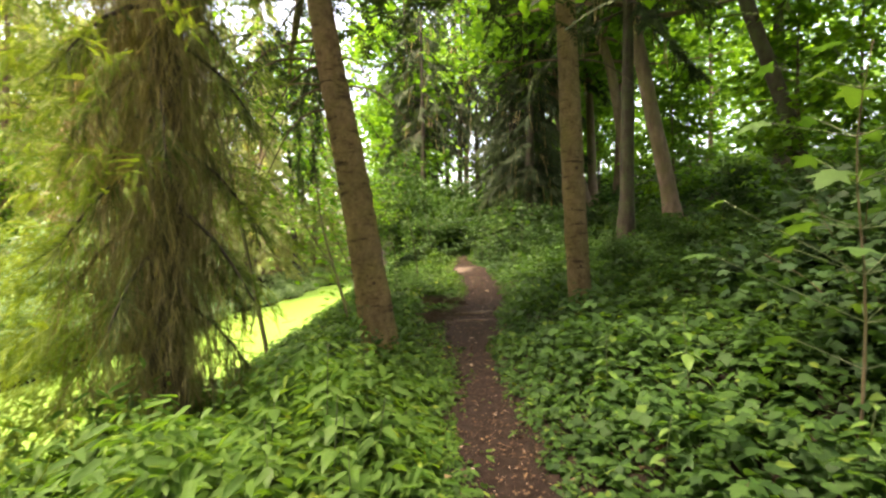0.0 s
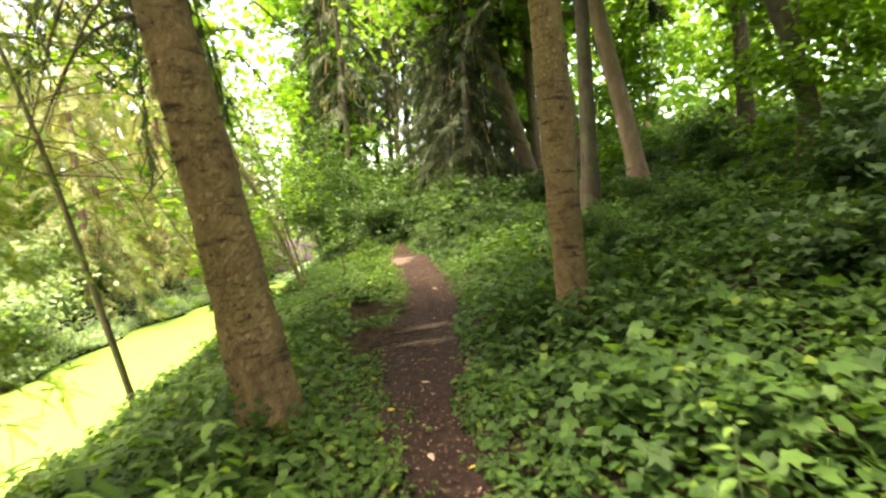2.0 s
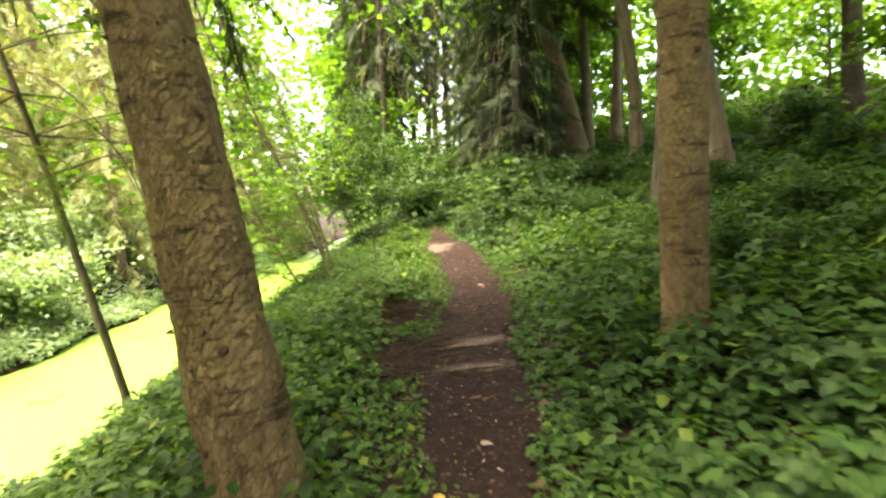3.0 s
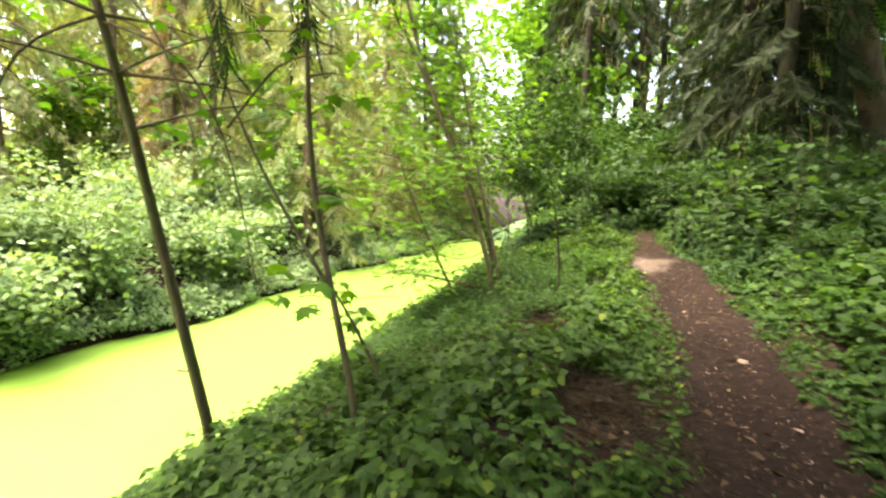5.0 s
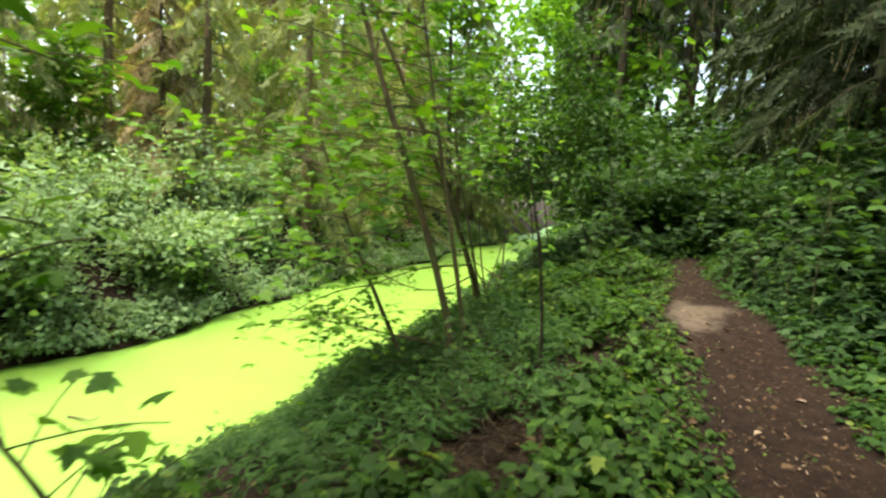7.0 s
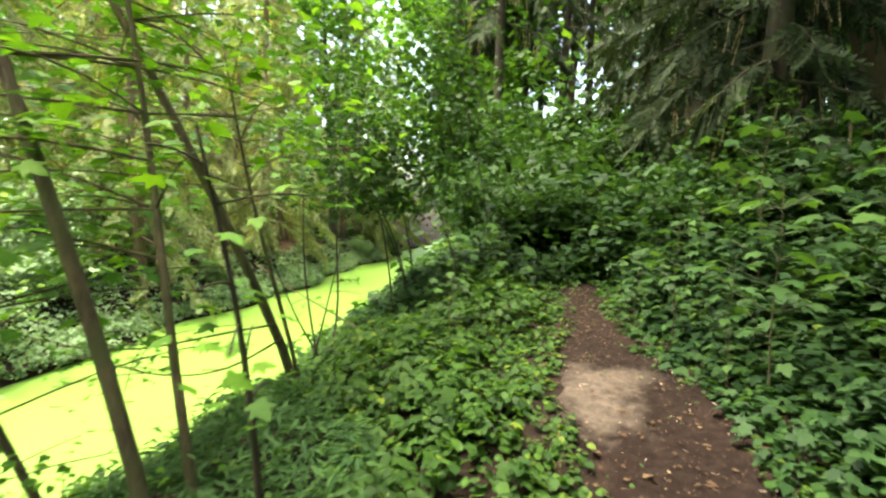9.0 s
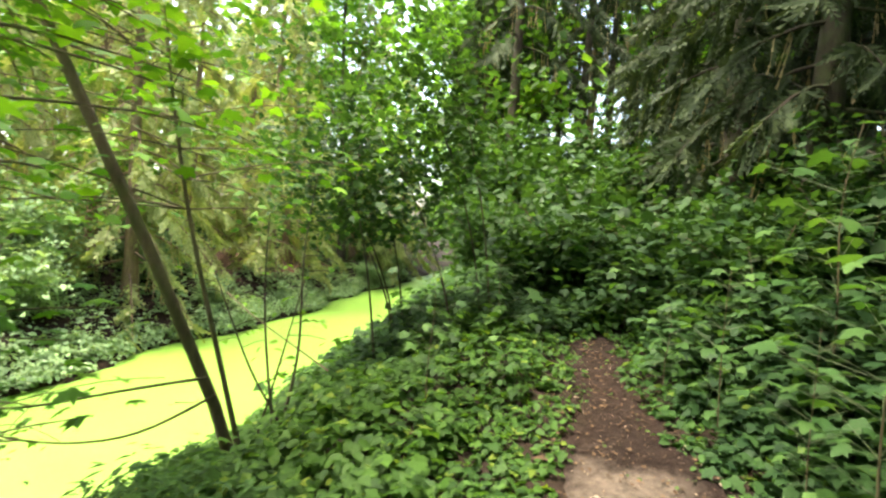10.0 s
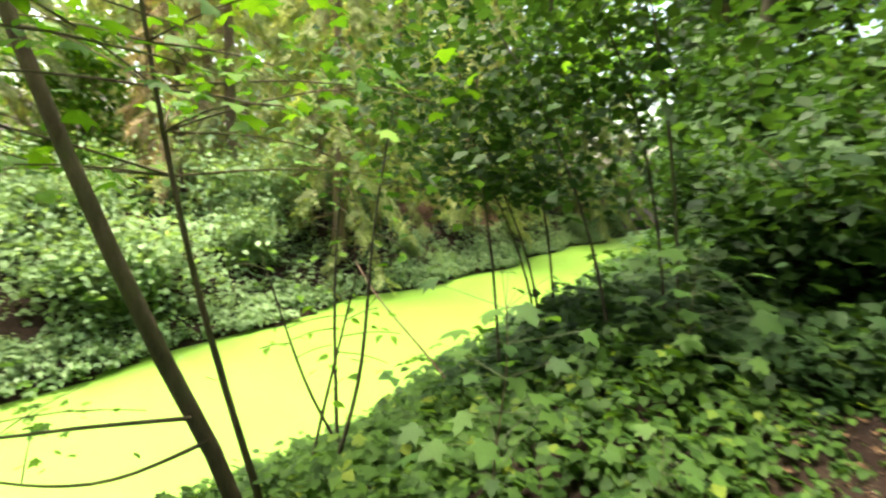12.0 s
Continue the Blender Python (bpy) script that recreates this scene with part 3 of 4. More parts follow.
def spruce(label, tall, r, bare, reach, n_branch, bark, leaf, hang=0.5, dead=0, twig=0.34, group="", name="spruce", lit=None, spray=None):
    """A spruce with drooping branches that carry hanging sprays. Foot at the origin."""
    ob = thing(name, (0, 0, 0), label, "tree", group)
    s = np.linspace(0, 1, 12)
    P = np.stack([0.05 * np.sin(s * 6), 0.05 * np.cos(s * 5), tall * s - 0.3], 1)
    V, F = tube(P, r * (1 - 0.92 * s) * (1 + 0.4 * np.exp(-s * tall * 2)), 12, 0.04)
    part("trunk", mesh_of("trunk", V, F, bark, True), ob)
    wood, pos, ax, dpos, dax = [], [], [], [], []
    for i in range(n_branch):
        t = bare + (1 - bare) * (i + rng.uniform()) / n_branch
        z = tall * t
        L = reach * (1 - 0.85 * (t - bare) / (1 - bare)) * rng.uniform(0.7, 1.1)
        phi = i * 2.4 + rng.uniform(-0.4, 0.4)
        d = np.array([np.cos(phi), np.sin(phi), 0])
        q = bend([np.array([0, 0, z]) + d * L * a + np.array([0, 0, -hang * L * a * a + 0.18 * L * max(a - 0.7, 0)]) for a in (0, 0.25, 0.5, 0.75, 1)], 9)
        wood.append(stem(q[::2], np.linspace(0.02 + 0.008 * L, 0.006, 9)[::2], 4))
        n = int(16 * L / twig * 0.42) + 6
        u = rng.uniform(0.12, 1, n) ** 0.8
        f = u * 8
        i0 = np.minimum(f.astype(int), 7)
        p = q[i0] + (q[i0 + 1] - q[i0]) * (f - i0)[:, None]
        side = np.cross(d, [0, 0, 1]) * rng.choice([-1, 1], n)[:, None]
        a = side * rng.uniform(0.2, 0.8, (n, 1)) + d * rng.uniform(0.2, 0.7, (n, 1)) + np.array([0, 0, -1]) * rng.uniform(0.3, 1.7, (n, 1)) * (0.4 + hang)
        inner = (u < 0.5) & (rng.uniform(size=n) < dead)
        pos.append(p[~inner]), ax.append(a[~inner])
        dpos.append(p[inner]), dax.append(a[inner] * (0.3, 0.3, 1.5))
    for vf in wood:
        part("branch", mesh_of("branch", *vf, bark, True), ob)
    pos, ax = np.concatenate(pos), np.concatenate(ax)
    n = len(pos)
    nrm = unit(np.cross(ax, rng.normal(size=(n, 3))))
    part("needles", mesh_of("needles", *leaves(spray or SPRAY, pos, ax, nrm, rng.uniform(0.7, 1.3, n) * twig), leaf), ob, kind="stuff")
    dpos, dax = np.concatenate(dpos), np.concatenate(dax)
    if len(dpos):
        n = len(dpos)
        part("dead_twig", mesh_of("dead_twig", *leaves(STRAND, dpos, dax, unit(np.cross(dax, rng.normal(size=(n, 3)))), rng.uniform(0.8, 1.8, n) * twig), L_DEAD), ob, "bare brown dead twigs", "stuff")
    return ob


def bush(label, tall, wide, n_stem, per, size, leaf, template=OVATE, group="", name="bush", bark=None, bare=0.15):
    """A leafy shrub with several stems from one foot. Foot at the origin."""
    ob = thing(name, (0, 0, 0), label, "bush", group)
    wood, ends = [], []
    for i in range(n_stem):
        phi = rng.uniform(0, 2 * np.pi)
        d = np.array([np.cos(phi), np.sin(phi), 0]) * wide * rng.uniform(0.2, 0.95)
        h = tall * rng.uniform(0.55, 1.0)
        q = bend([np.zeros(3) + rng.normal(0, 0.06, 3) * (1, 1, 0) - (0, 0, 0.1), d * 0.35 + (0, 0, h * 0.45), d * 0.75 + (0, 0, h * 0.8), d * 1.1 + (0, 0, h * rng.uniform(0.75, 1))], 8)
        wood.append(stem(q, np.linspace(0.008 + 0.006 * tall, 0.003, 8), 5))
        for s in np.arange(bare, 1.0, 0.14):
            c = q[min(int(s * 7), 7)]
            ends.append(c + rng.normal(0, 0.12 * wide, 3))
            ends.append(c + rng.normal(0, 0.24 * wide, 3) * (1, 1, 0.5))
    for vf in wood:
        part("stem", mesh_of("stem", *vf, bark or M_STEM, True), ob)
    ends = np.array(ends)
    ends[:, 2] = np.maximum(ends[:, 2], 0.08)
    part("foliage", mesh_of("foliage", *crown_leaves(ends, 0.11 * wide + 0.04, per, size, template, 0.7), leaf), ob, kind="stuff")
    return ob


class Kind:
    """One built thing, of which the first use is the thing itself and later ones are copies."""

    def __init__(self, ob):
        self.ob, self.used, self.size = ob, False, 1.0

    def at(self, x, y, turn=None, scale=1.0, sink=0.0, sz=None):
        turn = rng.uniform(0, 6.28) if turn is None else turn
        m = Matrix.Translation((x, y, float(height(x, y)) - sink)) @ Matrix.Rotation(turn, 4, "Z") @ Matrix.Diagonal((scale, scale, sz or scale, 1))
        if not self.used:
            self.used = True
            self.ob.matrix_basis = m
            self.first = m.copy()
            return self.ob
        ob = copy_thing(self.ob, m)
        ob.matrix_basis = m
        return ob


def lined_tree(name, label, pts, radii, bark, sides=18, crown=None, stubs=(), leaf=None, knots=(), limb=(7, 0.5, 3.2, 0.35), per=26, size=(0.1, 0.2), category="tree", whorls=(), plates=0.0):
    """A tree whose trunk follows given points; stubs: heights share and directions of dead snags."""
    foot = np.array(pts[0], float)
    ob = thing(name, tuple(foot), label, category)
    P = bend(np.asarray(pts, float) - foot, 40)
    t = np.r_[0, np.cumsum(np.linalg.norm(np.diff(np.asarray(pts, float), axis=0), axis=1))]
    R = np.interp(np.linspace(0, t[-1], 40), t, radii) * (1 + 0.3 * np.exp(-np.linspace(0, t[-1], 40) * 4))
    for k, a in knots:
        i = np.abs(P[:, 2] - k).argmin()
        R[max(i - 1, 0):i + 2] *= 1 + a
    P[0, 2] -= 0.25
    if plates:
        # bark in raised, irregular scales with sunken seams between them
        fine = bend(P, 420)
        Rf = np.interp(np.linspace(0, 1, 420), np.linspace(0, 1, 40), R)
        V, F = tube(fine, Rf, sides, 0.0)
        m = len(fine) * sides
        ring, col = np.divmod(np.arange(m), sides)
        seeds = np.stack([rng.uniform(0, 420, 2600), rng.uniform(0, sides, 2600)], 1)
        lift = np.zeros(m)
        for a in range(0, m, 6000):
            b = min(a + 6000, m)
            d0 = (ring[a:b, None] - seeds[None, :, 0]) * 0.62
            d1 = np.abs(col[a:b, None] - seeds[None, :, 1])
            d1 = np.minimum(d1, sides - d1)
            dd = np.sort(np.partition(d0 * d0 + d1 * d1, 1, axis=1)[:, :2], axis=1)
            lift[a:b] = np.clip((np.sqrt(dd[:, 1]) - np.sqrt(dd[:, 0])) * 0.9, 0, 1)
        out = unit(V[:m] - fine[ring])
        V[:m] += out * ((lift - 0.5) * plates + rng.normal(0, plates * 0.12, m))[:, None]
    else:
        V, F = tube(P, R, sides, 0.022)
    part("trunk", mesh_of("trunk", V, F, bark, True), ob)
    for z, phi, L, drop in stubs:
        i = np.abs(P[:, 2] - z).argmin()
        d = np.array([math.cos(phi), math.sin(phi), 0])
        q = [P[i] + d * R[i] * 0.7, P[i] + d * (R[i] + L * 0.35) + (0, 0, 0.03 * L), P[i] + d * (R[i] + 0.7 * L) + (0, 0, -drop * 0.5 * L), P[i] + d * (R[i] + L) + (0, 0, -drop * L)]
        part("snag", mesh_of("snag", *stem(bend(q, 9), np.linspace(0.006 + 0.012 * min(L, 1), 0.003, 9), 5), M_TWIG, True), ob, "thin dead branch")
    for z in whorls:
        # a ring of dark healed knots where branches once stood
        for a in rng.uniform(0, 6.28, rng.integers(4, 8)):
            zz = z + rng.uniform(-0.05, 0.05)
            i = np.abs(P[:, 2] - zz).argmin()
            at = np.array([np.interp(zz, P[:, 2], P[:, 0]), np.interp(zz, P[:, 2], P[:, 1]), zz])
            a = a + rng.uniform(-0.4, 0.4)
            d = np.array([math.cos(a), math.sin(a), -0.15])
            k = rng.uniform(0.007, 0.018)
            q = [at + d * (R[i] - 0.02), at + d * (R[i] + 0.002), at + d * (R[i] + rng.uniform(0.006, 0.014))]
            part("knot", mesh_of("knot", *stem(bend(q, 4), (k * 1.5, k * 1.3, k, k * 0.4), 7, 0.1), M_KNOT, True), ob, "dark healed branch knot")
    if leaf is not None:
        n, t0, reach, rise = limb
        made, ends = limb_set(P, n, t0, 0.98, reach, rise, max(radii[-1], 0.015))
        for vf in made:
            part("limb", mesh_of("limb", *vf, bark, True), ob)
        part("crown", mesh_of("crown", *crown_leaves(ends, reach * 0.17, per, size, OVATE if size[1] < 0.16 else SPRAY if leaf is L_SPRUCE_DARK else DIAMOND), leaf), ob, kind="stuff")
    return ob


def gz(x, y):
    return float(height(x, y))


# the two trunks beside the path, with unseen crowns added to shade it
lined_tree("spruce", "tall leaning spruce trunk with grey-brown ringed bark beside the path",
           [(-0.7, 5.85, gz(-0.7, 5.85)), (-0.81, 5.87, 0.8), (-0.9, 5.9, 1.42), (-1.12, 5.97, 2.67), (-1.27, 6.02, 3.3), (-1.9, 6.5, 6.5), (-2.7, 7.2, 12.0)],
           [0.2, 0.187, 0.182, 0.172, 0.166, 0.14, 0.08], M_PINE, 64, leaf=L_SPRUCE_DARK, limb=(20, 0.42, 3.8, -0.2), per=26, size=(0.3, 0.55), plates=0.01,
           stubs=[(3.1, 2.9, 0.25, 0.1), (3.3, 3.3, 1.1, 0.35), (3.45, 2.6, 1.3, 0.7), (3.2, 0.2, 0.9, 0.6), (2.95, 3.1, 0.9, 1.3), (3.6, 3.6, 1.5, 0.9), (3.7, 2.8, 1.2, 1.4), (3.5, 5.6, 0.8, 0.9), (3.9, 3.2, 1.7, 1.1)],
           whorls=(0.5, 0.95, 1.35, 1.65, 2.0, 2.3, 2.65, 2.95, 3.3, 3.7),
           knots=[(0.55, 0.1), (1.35, 0.05), (1.9, 0.05), (2.4, 0.05), (2.9, 0.05)])
lined_tree("spruce", "straight slender spruce trunk with pale brown bark among undergrowth",
           [(1.99, 7.02, gz(1.99, 7.02)), (1.9, 6.88, 1.57), (1.82, 6.75, 2.44), (1.77, 6.68, 3.3), (1.6, 6.6, 7.0), (1.4, 6.6, 13.0)],
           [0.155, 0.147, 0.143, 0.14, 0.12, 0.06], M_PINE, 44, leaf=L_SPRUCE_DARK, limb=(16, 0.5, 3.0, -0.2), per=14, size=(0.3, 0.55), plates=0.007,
           stubs=[(2.3, 3.4, 0.1, 0), (2.7, 0.3, 0.08, 0), (2.0, 4.4, 0.05, 0), (1.3, 4.9, 0.05, 0), (3.6, 3.0, 1.0, 0.3), (3.5, 0.1, 0.9, 0.4), (2.5, 4.6, 0.04, 0)], whorls=(0.7, 1.45, 2.0, 2.5, 3.0, 3.6),
           knots=[(0.9, 0.04), (1.5, 0.05), (2.1, 0.04), (2.7, 0.05)])
lined_tree("pine", "leaning pine with pale upper bark and reddish foot", [(6.05, 12.8, gz(6.05, 12.8)), (5.9, 12.8, 3.2), (5.55, 12.9, 5.0), (5.0, 13.0, 8.0), (4.4, 13.2, 14)],
           [0.24, 0.2, 0.19, 0.16, 0.09], M_PALE, 16, leaf=L_CROWN, limb=(16, 0.45, 4.6, 0.2), per=32, size=(0.2, 0.38), stubs=[(1.6, 3, 0.4, 0.2), (1.3, 0.3, 0.5, 0.1)])
lined_tree("beech", "pale grey trunk leaning over the slope", [(5.7, 19.5, gz(5.7, 19.5)), (5.35, 19.5, 4.3), (4.9, 19.5, 6.0), (3.9, 19.5, 10.0), (3.2, 19.6, 15)],
           [0.32, 0.29, 0.27, 0.2, 0.1], M_PALE, 16, leaf=L_CROWN, limb=(13, 0.5, 3.8, 0.3), per=50, size=(0.2, 0.38), stubs=[(3.6, 0.4, 1.8, -0.6), (2.9, 0.2, 0.8, -0.3)])
# its high crown is out of view, widened to shade slope and path
lined_tree("tree", "dark slender trunk leaning over the slope", [(6.7, 8.8, gz(6.7, 8.8)), (6.25, 8.8, gz(6.7, 8.8) + 1.8), (5.6, 8.8, 5.6), (4.6, 8.9, 9.0), (3.6, 9.1, 12.5)],
           [0.15, 0.13, 0.12, 0.1, 0.06], M_DARKBARK, 14, leaf=L_CROWN, limb=(15, 0.5, 4.4, 0.2), per=38, size=(0.2, 0.38), stubs=[(2.2, 2.6, 0.9, 0.2), (2.9, 0.4, 0.6, 0.1)])

# Wide crown added above the view to keep light off the bend.
lined_tree("tree", "brown-barked tree with an unseen wide crown added to shade the bend", [(6.6, 17.6, gz(6.6, 17.6)), (6.5, 17.5, 5.0), (5.9, 17.2, 8.0), (4.4, 16.4, 11.0), (2.6, 15.4, 14)],
           [0.2, 0.18, 0.16, 0.12, 0.07], M_PALE, 14, leaf=L_CROWN, limb=(24, 0.42, 5.4, 0.1), per=62, size=(0.2, 0.36), stubs=[(3.4, 0.4, 0.8, 0.1), (2.6, 2.9, 0.5, 0.2)])

# ---- saplings on the bank ----


def sapling(label, lines, leaf=L_SAPLING, per=7, size=(0.07, 0.13), sprigs=10, start=0.45, reach=0.8, template=MAPLE, big=0, name="sapling", bark=M_STEM):
    """A young tree of one or more given stem lines [(points, thickness)], with leafy side twigs; big: single large leaves low down."""
    foot = np.array(lines[0][0][0], float)
    ob = thing(name, tuple(foot), label, "sapling")
    ends, sizes = [], []
    for pts, r, *share in lines:
        many, small = share or (1.0, 1.0)
        P = bend(np.asarray(pts, float) - foot, 16, 6)
        if pts[0][2] < gz(*pts[0][:2]) + 0.05:
            P[0, 2] -= 0.15
        part("stem", mesh_of("stem", *stem(P, np.linspace(r, r * 0.35, 16), 8, 0.03), bark, True), ob)
        count = max(int(sprigs * many), 1)
        for i in range(count):
            f = (start + (1 - start) * (i + rng.uniform()) / count) * 15
            a = P[min(int(f), 15)]
            phi = rng.uniform(0, 6.28)
            L = reach * rng.uniform(0.5, 1.2) * small
            d = np.array([math.cos(phi), math.sin(phi), rng.uniform(0.0, 0.45)])
            if foot[0] < -1 and foot[0] + a[0] + 1.15 * L * d[0] > -1.1:
                # twigs grow away from the trodden side
                d[0] = -abs(d[0])
            q = bend([a, a + d * L * 0.5, a + d * L * 0.9 + (0, 0, -0.08 * L), a + d * L * 1.15 + (0, 0, -0.2 * L)], 6)
            part("twig", mesh_of("twig", *stem(q, np.linspace(max(r * 0.3, 0.004), 0.003, 6), 4), bark, True), ob)
            for k in range(per):
                c = q[rng.integers(2, 6)] + rng.normal(0, 0.09, 3)
                ends.append(c)
                sizes.append(small * rng.uniform(*size))
    C, sizes = np.array(ends), np.array(sizes)
    clear = (C[:, 0] + foot[0] < -0.95) | (foot[0] > -1)
    C, sizes = C[clear], sizes[clear]
    n = len(C)
    part("foliage", mesh_of("foliage", *leaves(template, C, outward(n, -0.5, 0.15), upward(n, 0.35), sizes), leaf), ob, kind="stuff")
    return ob


def maple_shrub(label, tall, n_leaf, size, name="maple_sapling"):
    """A knee-high to head-high maple whose large leaves can be told apart one by one."""
    ob = thing(name, (0, 0, 0), label, "sapling", "maple saplings beside the path")
    one = [mesh_of("leaf", MAPLE[0] * (s, s, s), MAPLE[1], L_MAPLE_ONE) for s in np.linspace(size[0], size[1], 3)]
    P = bend([(0, 0, -0.1), (0.04, 0.02, tall * 0.4), (-0.03, 0.05, tall * 0.75), (0.05, 0, tall)], 10)
    part("stem", mesh_of("stem", *stem(P, np.linspace(0.004 + 0.003 * tall, 0.002, 10), 6), M_STEM, True), ob)
    for i in range(n_leaf):
        t = 0.3 + 0.7 * (i + rng.uniform()) / n_leaf
        a = P[min(int(t * 9), 9)]
        phi = i * 2.4 + rng.uniform(-0.5, 0.5)
        L = rng.uniform(0.08, 0.42) * (1.25 - 0.6 * t) * min(tall, 1.5)
        d = np.array([math.cos(phi), math.sin(phi), rng.uniform(0.15, 0.7)])
        tip = a + d * L
        part("leaf_stalk", mesh_of("leaf_stalk", *stem(bend([a, a + d * L * 0.6, tip], 4), (0.003, 0.0025, 0.002, 0.002), 4), M_GREENSTEM, True), ob)
        leaf = part("leaf", one[i % 3], ob)
        x = Vector((d[0], d[1], rng.uniform(-0.6, 0.05))).normalized()
        z = Vector(upward(1, 0.3)[0])
        y = z.cross(x).normalized()
        z = x.cross(y)
        leaf.matrix_basis = Matrix.Translation(tip) @ Matrix((x, y, z)).transposed().to_4x4()
    return ob


g = gz
S1 = sapling("leaning young tree with smooth greenish-brown stem on the bank",
             [([(-3.38, 9.4, g(-3.38, 9.4)), (-3.52, 9.25, 0.45), (-3.66, 9.12, 1.25), (-3.78, 8.95, 2.44), (-3.9, 8.85, 3.1), (-4.4, 8.5, 5.5)], 0.052)], sprigs=28, start=0.5, reach=1.5, per=20)
for tip in ([(-3.88, 8.86, 3.0), (-3.2, 8.9, 2.8), (-2.88, 9.0, 2.2), (-2.78, 9.05, 1.6), (-2.62, 9.0, 1.1)], [(-3.89, 8.86, 3.05), (-3.95, 8.3, 2.7), (-4.02, 8.1, 2.0), (-3.9, 8.0, 1.5)],
            [(-3.94, 8.82, 3.3), (-3.4, 8.6, 3.15), (-2.9, 8.5, 2.7), (-2.6, 8.45, 2.0)], [(-2.88, 9.0, 2.25), (-2.5, 9.1, 2.75), (-2.1, 9.2, 2.8)]):
    q = bend(tip, 12)
    bough = part("dead_branch", mesh_of("dead_branch", *stem(q - np.array(S1.location), np.linspace(0.012, 0.004, 12), 5), M_TWIG, True), S1, "thin arching dead branch")
sapling("thin forked sapling with few large leaves above the pond",
        [([(-1.72, 8.94, g(-1.72, 8.94)), (-1.93, 8.98, 1.02), (-2.15, 9.05, 1.45), (-2.33, 9.19, 2.13), (-2.45, 9.35, 3.0), (-2.6, 9.5, 4.4)], 0.028),
         ([(-1.98, 9.0, 1.1), (-2.3, 8.95, 1.6), (-2.6, 8.9, 2.1), (-2.9, 8.8, 2.9)], 0.015),
         ([(-1.75, 9.5, 0.2), (-2.0, 9.4, 0.75), (-2.2, 9.2, 1.25)], 0.018)], sprigs=9, start=0.3, reach=0.65, per=5, size=(0.1, 0.17))
sapling("clump of thin slanting stems with maple-like leaves",
        [([(-1.45, 12.3, g(-1.45, 12.3)), (-1.62, 12.33, 1.2), (-1.83, 12.36, 1.7), (-2.18, 12.34, 2.4), (-2.65, 12.5, 3.3), (-3.3, 12.7, 5.2), (-3.6, 12.9, 7.4)], 0.036),
         ([(-1.42, 12.5, g(-1.42, 12.5)), (-1.7, 12.65, 1.5), (-2.05, 12.95, 2.5), (-2.5, 13.1, 4.4)], 0.026),
         ([(-2.0, 12.4, g(-2.0, 12.4)), (-2.3, 12.35, 0.9), (-2.7, 12.3, 1.7), (-3.0, 12.2, 2.6)], 0.024),
         ([(-1.4, 12.6, g(-1.4, 12.6)), (-1.95, 12.2, 0.65), (-2.5, 11.9, 0.8), (-3.0, 11.7, 0.75)], 0.012, 0.5, 0.55)], sprigs=40, start=0.34, reach=1.35, per=18, size=(0.065, 0.12))
sapling("slim dark upright sapling stem in the undergrowth",
        [([(-0.62, 11.75, g(-0.62, 11.75)), (-0.65, 11.75, 1.2), (-0.74, 11.8, 1.75), (-0.88, 11.8, 2.3)], 0.015)], sprigs=6, start=0.55, reach=0.25, per=4, size=(0.05, 0.08), bark=M_DARKBARK)
sapling("slanting forked young tree leaning far out over the pond",
        [([(-1.88, 14.47, g(-1.88, 14.47)), (-1.95, 14.33, 0.8), (-2.03, 14.18, 1.16), (-2.12, 14.06, 1.57), (-2.22, 13.99, 1.82), (-2.36, 13.9, 2.2), (-2.63, 13.86, 2.7), (-3.1, 13.75, 3.6), (-3.9, 13.6, 5.2), (-4.4, 13.6, 7.6)], 0.042),
         ([(-1.92, 14.55, g(-1.92, 14.55)), (-2.0, 14.45, 0.9), (-2.12, 14.35, 1.5), (-2.3, 14.3, 2.2), (-2.5, 14.25, 3.4)], 0.022),
         ([(-2.0, 14.22, 1.08), (-2.35, 13.85, 1.05), (-2.65, 13.5, 1.0), (-3.0, 13.2, 1.1)], 0.012, 0.25, 0.45),
         ([(-1.97, 14.28, 0.95), (-2.3, 13.95, 0.72), (-2.6, 13.6, 0.78), (-2.85, 13.3, 1.0)], 0.011, 0.2, 0.45)], sprigs=28, start=0.6, reach=1.4, per=15)
sapling("thin whippy shoots with narrow leaves on the bank",
        [([(-2.0, 15.1, g(-2.0, 15.1)), (-2.15, 15.2, 0.8), (-2.3, 15.3, 1.5), (-2.35, 15.4, 2.2)], 0.014),
         ([(-1.95, 15.15, g(-1.95, 15.15)), (-2.2, 15.0, 0.9), (-2.5, 14.9, 1.7)], 0.012),
         ([(-1.85, 14.9, g(-1.85, 14.9)), (-1.8, 15.1, 1.0), (-1.95, 15.3, 1.9), (-1.9, 15.4, 2.6)], 0.014),
         ([(-2.05, 14.9, g(-2.05, 14.9)), (-1.9, 14.9, 0.9), (-1.75, 15.0, 1.7)], 0.012)], sprigs=5, start=0.5, reach=0.3, per=3, size=(0.05, 0.09), template=OVATE, bark=M_DARKBARK)

